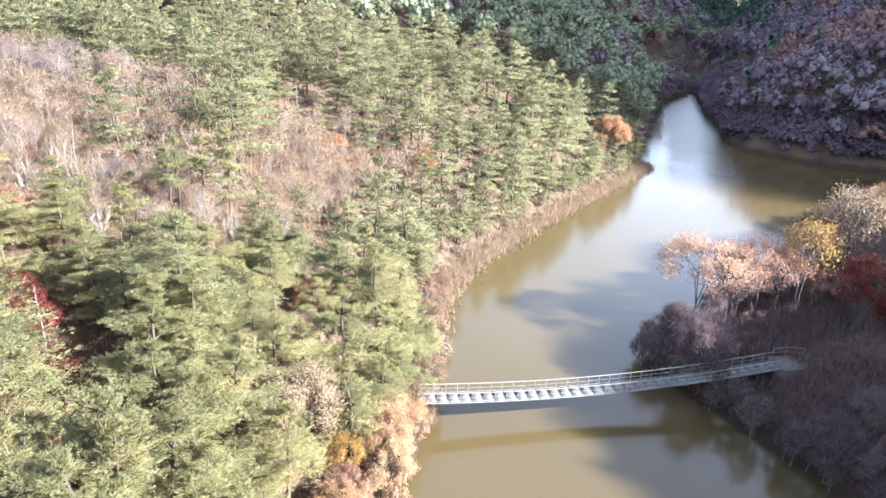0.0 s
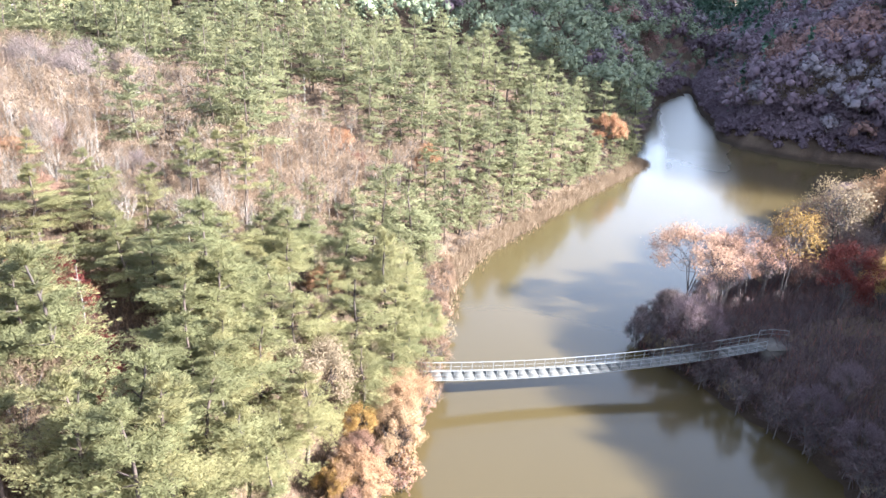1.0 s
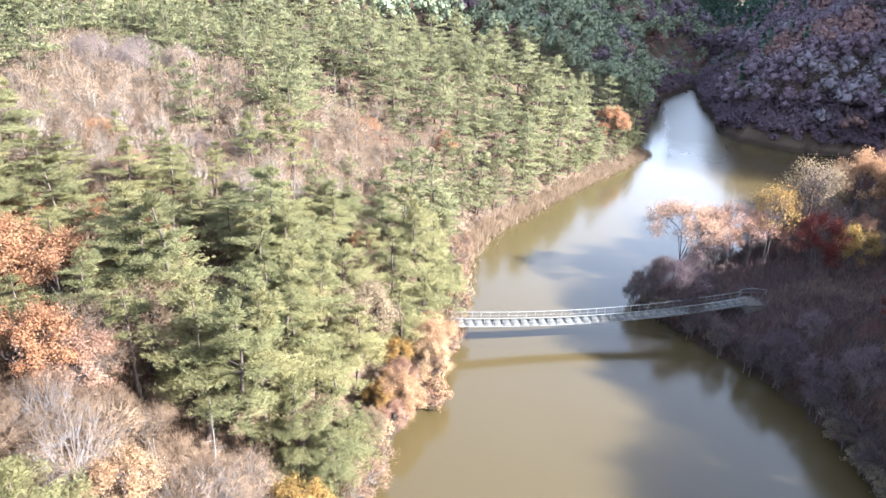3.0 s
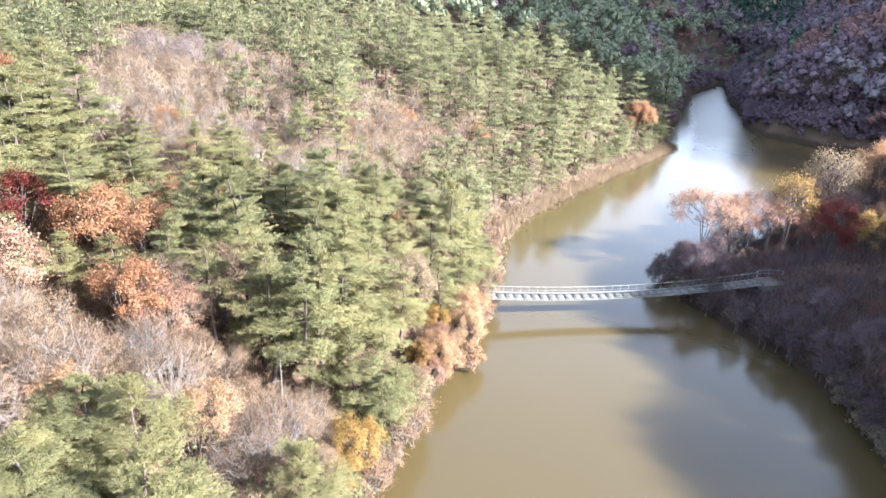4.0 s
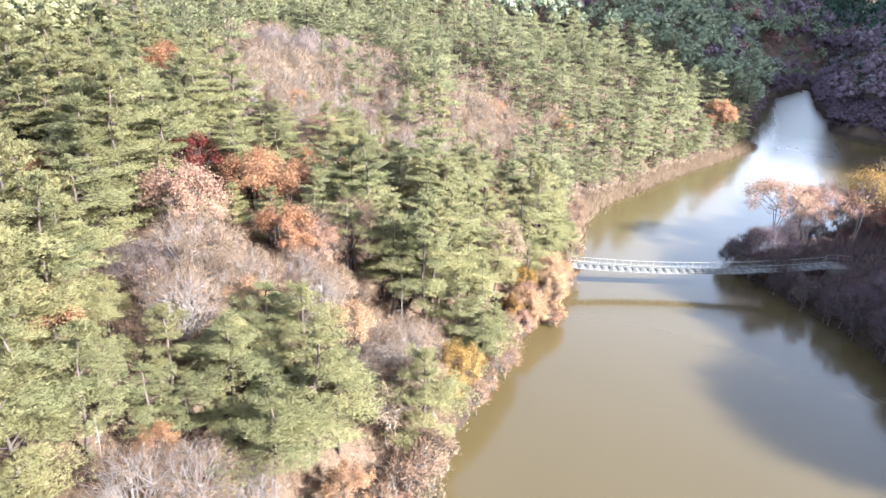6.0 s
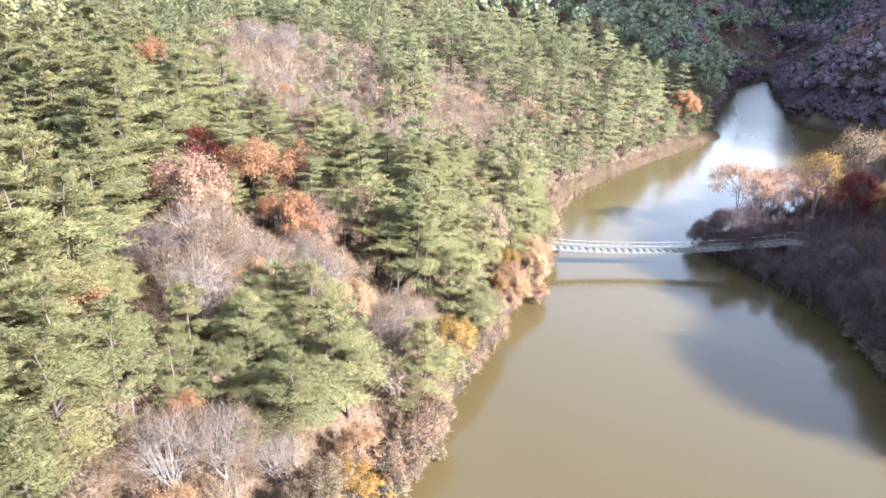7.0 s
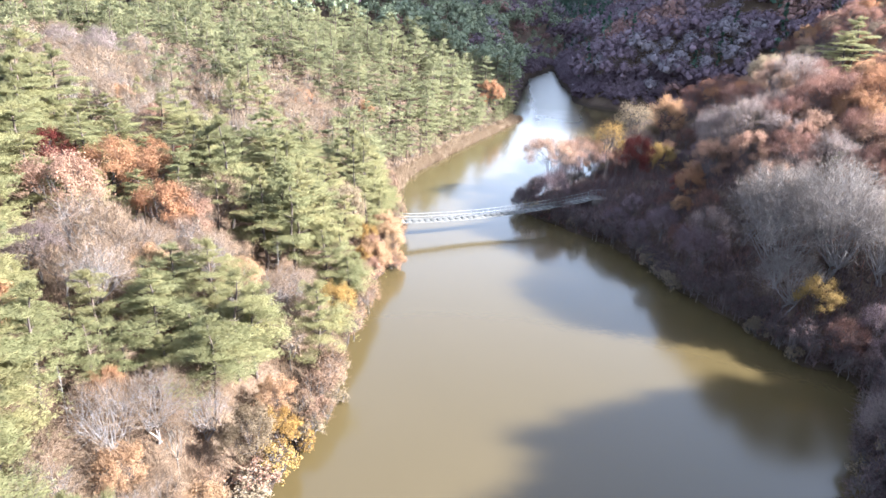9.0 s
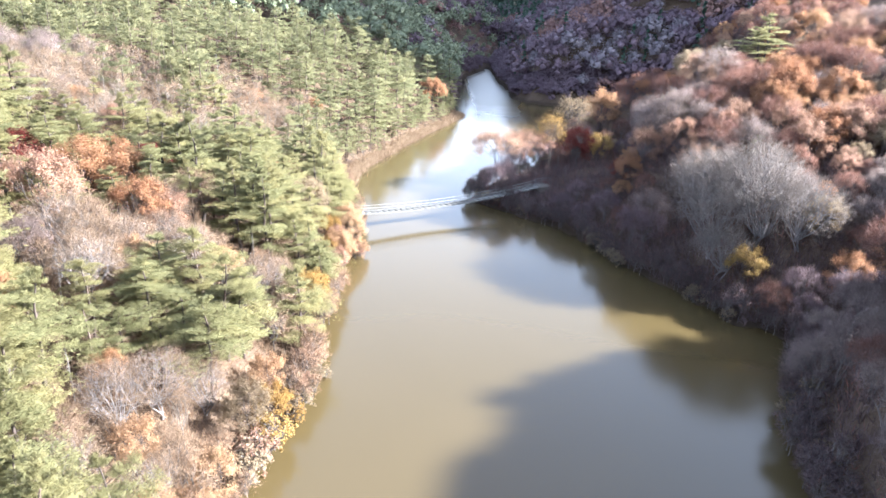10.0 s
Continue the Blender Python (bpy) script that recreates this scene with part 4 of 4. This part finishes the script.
X, Y = np.r_[X, X2, X3, X4], np.r_[Y, Y2, Y3, Y4]
W, E_ = shores(X, Y)
west_far = (W > 1.5) & (((W < 150) & (Y > 182)) | ((W > 115 - 40 * (Y < 66)) & (W < 170) & (Y < 215)))
east_far = (E_ > 1.5) & (E_ < 230) & ((Y > 160) | (X > 110))
east_far[: len(X) - len(X4)] &= E_[: len(X) - len(X4)] < 110
east_far[len(X) - len(X4):] &= E_[len(X) - len(X4):] >= 110
west_far[len(X) - len(X4):] = False
_ok = west_far | east_far
X, Y, W, E_ = X[_ok], Y[_ok], W[_ok], E_[_ok]
Z = height(X, Y)
for x, y, z, w, e in zip(X, Y, Z, W, E_):
    r = far_rng.random()
    remote = y > 350
    if remote and far_rng.random() < 0.45:
        continue
    if y > 430:
        key = "cedar" if r < 0.8 else "brown"
    elif w > 0:
        key = "pine" if r < (0.93 if y < 290 else 0.5) else "brown"
    else:
        key = "cedar" if e > 55 or r > 0.95 else "fine" if y < 260 and e < 48 else "brown"
    bucket = "ridge" if key == "pine" and y < 182 else key
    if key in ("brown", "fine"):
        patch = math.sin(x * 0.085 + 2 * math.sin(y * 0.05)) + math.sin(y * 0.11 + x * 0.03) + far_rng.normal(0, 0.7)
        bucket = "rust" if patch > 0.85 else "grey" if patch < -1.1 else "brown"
        if patch < -1.9:
            key = bucket = "cedar"
    far_g[bucket].add(*FAR[key][int(far_rng.integers(4))].moved(x, y, z - 0.3, far_rng.uniform(0, 6.28), far_rng.uniform(0.95, 1.5) * (1.3 if remote else 1.0) * (1.7 if y > 620 else 0.45 if (262 < y < 345 and 0 < w < 16) or (225 < y < 345 and 0 < e < 14) else 1.0)))
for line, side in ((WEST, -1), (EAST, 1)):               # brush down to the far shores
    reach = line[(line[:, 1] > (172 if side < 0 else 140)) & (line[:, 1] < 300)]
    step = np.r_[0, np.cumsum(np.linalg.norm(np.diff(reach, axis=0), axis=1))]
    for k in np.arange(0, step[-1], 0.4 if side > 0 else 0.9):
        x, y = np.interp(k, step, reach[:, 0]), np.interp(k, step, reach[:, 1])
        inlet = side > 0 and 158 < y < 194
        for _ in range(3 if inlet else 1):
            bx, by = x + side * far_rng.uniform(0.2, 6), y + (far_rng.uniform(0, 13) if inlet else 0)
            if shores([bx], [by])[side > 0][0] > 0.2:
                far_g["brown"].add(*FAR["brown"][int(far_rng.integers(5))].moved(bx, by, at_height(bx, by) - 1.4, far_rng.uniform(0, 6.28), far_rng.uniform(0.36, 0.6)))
tagged(new("distant_pine_wood", far_g["pine"].mesh("distant_pine_wood", HAZED_PINE)), "shaded green pine wood on the far hillside, colour lightened for haze", "woodland", kind="stuff")
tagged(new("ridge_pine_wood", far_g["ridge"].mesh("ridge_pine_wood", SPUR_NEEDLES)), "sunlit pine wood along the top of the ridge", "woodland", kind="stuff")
tagged(new("distant_bare_wood", far_g["brown"].mesh("distant_bare_wood", HAZED_BROWN)), "shaded leafless wood along the far shore, purple-brown tinted for haze", "woodland", kind="stuff")
tagged(new("distant_rust_wood", far_g["rust"].mesh("distant_rust_wood", HAZED_RUST)), "rust-brown autumn crowns in the shaded far wood, tinted for haze", "woodland", kind="stuff")
tagged(new("distant_grey_wood", far_g["grey"].mesh("distant_grey_wood", HAZED_GREY)), "pale grey leafless crowns in the shaded far wood, tinted for haze", "woodland", kind="stuff")
tagged(new("cedar_plantation", far_g["cedar"].mesh("cedar_plantation", CEDAR)), "dark green conifer plantation high on the far slope", "woodland", kind="stuff")

# undergrowth
und = Geo()
X, Y = np.r_[far_rng.uniform(-85, 45, 40000), far_rng.uniform(-50, 0, 30000)], np.r_[far_rng.uniform(-30, 165, 40000), far_rng.uniform(-35, 50, 30000)]
W, _ = shores(X, Y)
_ok = (W > 0.3) & (W < 65)
X, Y = X[_ok], Y[_ok]
und.tufts(np.stack([X, Y, height(X, Y) - 0.05], 1), np.tile([0, 0, 1.0], (len(X), 1)), far_rng, 4, 0.95, 0.032, 0.5)
tagged(new("undergrowth", und.mesh("undergrowth", BRUSH_WARM)), "dry brown undergrowth between the trees", "undergrowth", kind="stuff")
und = Geo()
X, Y = far_rng.uniform(-85, -12, 90000), far_rng.uniform(44, 116, 90000)
_ok = inside(X, Y, CLEARINGS)
X, Y = X[_ok], Y[_ok]
und.tufts(np.stack([X, Y, height(X, Y) - 0.05], 1), np.tile([0, 0, 1.0], (len(X), 1)), far_rng, 3, 1.2, 0.03, 0.5)
tagged(new("dry_scrub", und.mesh("dry_scrub", TWIG_WARM)), "pale dry scrub covering the clearing", "scrub", kind="stuff")
und = Geo()
X, Y = far_rng.uniform(-50, -10, 30000), far_rng.uniform(-30, 30, 30000)
_ok = inside(X, Y, THICKETS) & (shores(X, Y)[0] > 0.2)
X, Y = X[_ok], Y[_ok]
und.tufts(np.stack([X, Y, height(X, Y) - 0.05], 1), np.tile([0, 0, 1.0], (len(X), 1)), far_rng, 4, 1.5, 0.026, 0.7)
und.soften(far_rng, (-28, 0, 0), (500, 500, 500), 0.9, 0.4, 3)
tagged(new("twig_thicket", und.mesh("twig_thicket", TWIG_WARM)), "tangle of fine tan twigs in the bare thickets", "thicket", kind="stuff")
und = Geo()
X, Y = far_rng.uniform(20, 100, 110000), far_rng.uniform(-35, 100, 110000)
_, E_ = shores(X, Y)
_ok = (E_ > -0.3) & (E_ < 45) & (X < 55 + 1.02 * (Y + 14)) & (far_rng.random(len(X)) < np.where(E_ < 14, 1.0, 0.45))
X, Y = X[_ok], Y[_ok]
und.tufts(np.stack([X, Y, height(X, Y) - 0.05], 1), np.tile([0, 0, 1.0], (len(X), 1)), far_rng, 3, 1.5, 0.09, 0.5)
tagged(new("brushwood", und.mesh("brushwood", BRUSH_SHADE)), "tangled leafless brushwood, the bank's shade put into its dark colour", "undergrowth", kind="stuff")
reed = Geo()
Y = far_rng.uniform(70, 160, 12000)
X = np.interp(Y, WEST_Y, WEST_X) + far_rng.normal(0.9, 1.0, len(Y))
reed.tufts(np.stack([X, Y, np.maximum(height(X, Y), -0.1)], 1), np.tile([0, 0, 1.0], (len(X), 1)), far_rng, 3, 1.1, 0.09, 0.25)
bank_wood, bank_twig = Geo(), Geo()
BANK = [bare_geo(np.random.default_rng(240 + k), 3.4, 1.7, 2, 90, 0.6, 0.05) for k in range(3)]
for y in np.arange(70, 172, 0.7):
    x = float(np.interp(y, WEST_Y, WEST_X)) - far_rng.uniform(0.8, 6.5)
    a, c = BANK[int(far_rng.integers(3))]
    s, turn, z = far_rng.uniform(0.35, 0.75), far_rng.uniform(0, 6.28), at_height(x, y)
    bank_wood.add(*a.moved(x, y, z, turn, s))
    bank_twig.add(*c.moved(x, y, z, turn, s))
root = tagged(new("bank_brush"), "tangled leafless brush on the bank behind the reeds", "brush", kind="stuff")
part("stems", bank_wood.mesh("bank_stems", BARK_GREY), root)
part("twigs", bank_twig.mesh("bank_twigs", TWIG_WARM), root)
tagged(new("reed_bed", reed.mesh("reed_bed", REED)), "belt of dry tan reeds along the lake edge", "reeds", kind="stuff")


# ---- the footbridge ----
def box_geo(g, centre, half, turn=0.0, pitch=0.0):
    c, s, cp, sp = math.cos(turn), math.sin(turn), math.cos(pitch), math.sin(pitch)
    along, across, up = np.array([c * cp, s * cp, sp]), np.array([-s, c, 0]), np.array([-c * sp, -s * sp, cp])
    v = [np.array(centre) + i * half[0] * along + j * half[1] * across + k * half[2] * up for i in (-1, 1) for j in (-1, 1) for k in (-1, 1)]
    g.add(v, [[0, 1, 3], [0, 3, 2], [4, 6, 7], [4, 7, 5], [0, 4, 5], [0, 5, 1], [2, 3, 7], [2, 7, 6], [0, 2, 6], [0, 6, 4], [1, 5, 7], [1, 7, 3]])


BRIDGE_A, BRIDGE_B = np.array([-7.5, 51.2, 3.5]), np.array([34.0, 60.5, 4.35])
BRIDGE_HALF, RAIL = 0.78, 1.05
_len = np.linalg.norm((BRIDGE_B - BRIDGE_A)[:2])
_dir = (BRIDGE_B - BRIDGE_A) / _len
_side = np.array([-_dir[1], _dir[0], 0.0])


def deck_point(s, off=0.0, z=0.0):
    """A point of the bridge: s from 0 to 1 along it, metres to the north side, metres above the deck."""
    p = BRIDGE_A + (BRIDGE_B - BRIDGE_A) * s
    return p + _side * off + np.array([0, 0, z - 1.2 * 4 * s * (1 - s)])


bridge = tagged(new("footbridge"), "long white steel suspension footbridge sagging over the lake", "bridge")
NPOST = 38
_ss = np.linspace(0, 1, NPOST)
for _k in range(NPOST - 1):
    g = Geo()
    a, b = deck_point(_ss[_k]), deck_point(_ss[_k + 1])
    d = b - a
    box_geo(g, (a + b) / 2, (np.linalg.norm(d) / 2 - 0.006, BRIDGE_HALF, 0.035), math.atan2(d[1], d[0]), math.atan2(d[2], math.hypot(d[0], d[1])))
    part("deck_panel", g.mesh("deck_panel", DECK), bridge)
for off in (-BRIDGE_HALF, BRIDGE_HALF):
    for name, z, r in (("top_rail", RAIL, 0.042), ("middle_rail", 0.55, 0.016), ("kick_rail", 0.12, 0.022), ("edge_beam", -0.06, 0.04)):
        g = Geo()
        g.tube([deck_point(s, off * 1.02, z) for s in np.linspace(0, 1, 60)], [r] * 60, 6)
        part(name, g.mesh(name, STEEL), bridge)
    for s in _ss:
        g = Geo()
        g.tube([deck_point(s, off * 1.02, -0.15), deck_point(s, off * 1.02, RAIL)], [0.032, 0.032], 5)
        part("post", g.mesh("post", STEEL), bridge)


# ---- the landing at the east end ----
landing = tagged(new("bridge_landing"), "concrete landing with a bent steel handrail on the wooded bank", "landing")
g = Geo()
_e = deck_point(1.0)
_ang = math.atan2(_dir[1], _dir[0])
box_geo(g, _e + _dir * 1.9 + (0, 0, -0.9), (1.85, 1.3, 0.86), _ang)
part("abutment", g.mesh("abutment", CONCRETE), landing)
g = Geo()
box_geo(g, _e + _dir * 1.9 + (0, 0, -0.01), (1.9, 1.4, 0.05), _ang)
part("slab", g.mesh("slab", CONCRETE), landing)
corner = [_e + _side * 0.8, _e + _dir * 0.5 + _side * 1.9, _e + _dir * 2.2 + _side * 2.0, _e + _dir * 3.9 + _side * 1.4]
corner = [p - _side * 0.55 * (k > 0) for k, p in enumerate(corner)]
for z, r in ((1.1, 0.035), (0.55, 0.022)):
    g = Geo()
    g.tube([p + (0, 0, z) for p in corner], [r] * 4, 6)
    part("handrail", g.mesh("handrail", STEEL), landing)
for p in corner:
    g = Geo()
    g.tube([p + (0, 0, 0.03), p + (0, 0, 1.1)], [0.03, 0.03], 6)
    part("post", g.mesh("landing_post", STEEL), landing)


# ---- a fallen trunk at the west shore ----
_g = Geo()
_pts = [np.array([-15.2, 15.3, at_height(-15.2, 15.3) + 0.3]), np.array([-14.2, 14.95, 0.75]), np.array([-13.0, 14.55, 0.14])]
_g.tube(_pts, [0.17, 0.14, 0.08], 8)
log = tagged(new("fallen_log"), "pale fallen tree trunk lying from the bank into the lake", "log", "dead trees")
part("stem", _g.mesh("fallen_log_stem", BARK_PALE), log)
for _a, _b in (((-14.2, 14.95, 0.78), (-14.6, 14.3, 1.3)), ((-13.6, 14.75, 0.45), (-13.1, 15.2, 0.95))):
    _g = Geo()
    _g.tube([_a, _b], [0.04, 0.015], 5)
    part("branch", _g.mesh("fallen_log_branch", BARK_PALE), log)
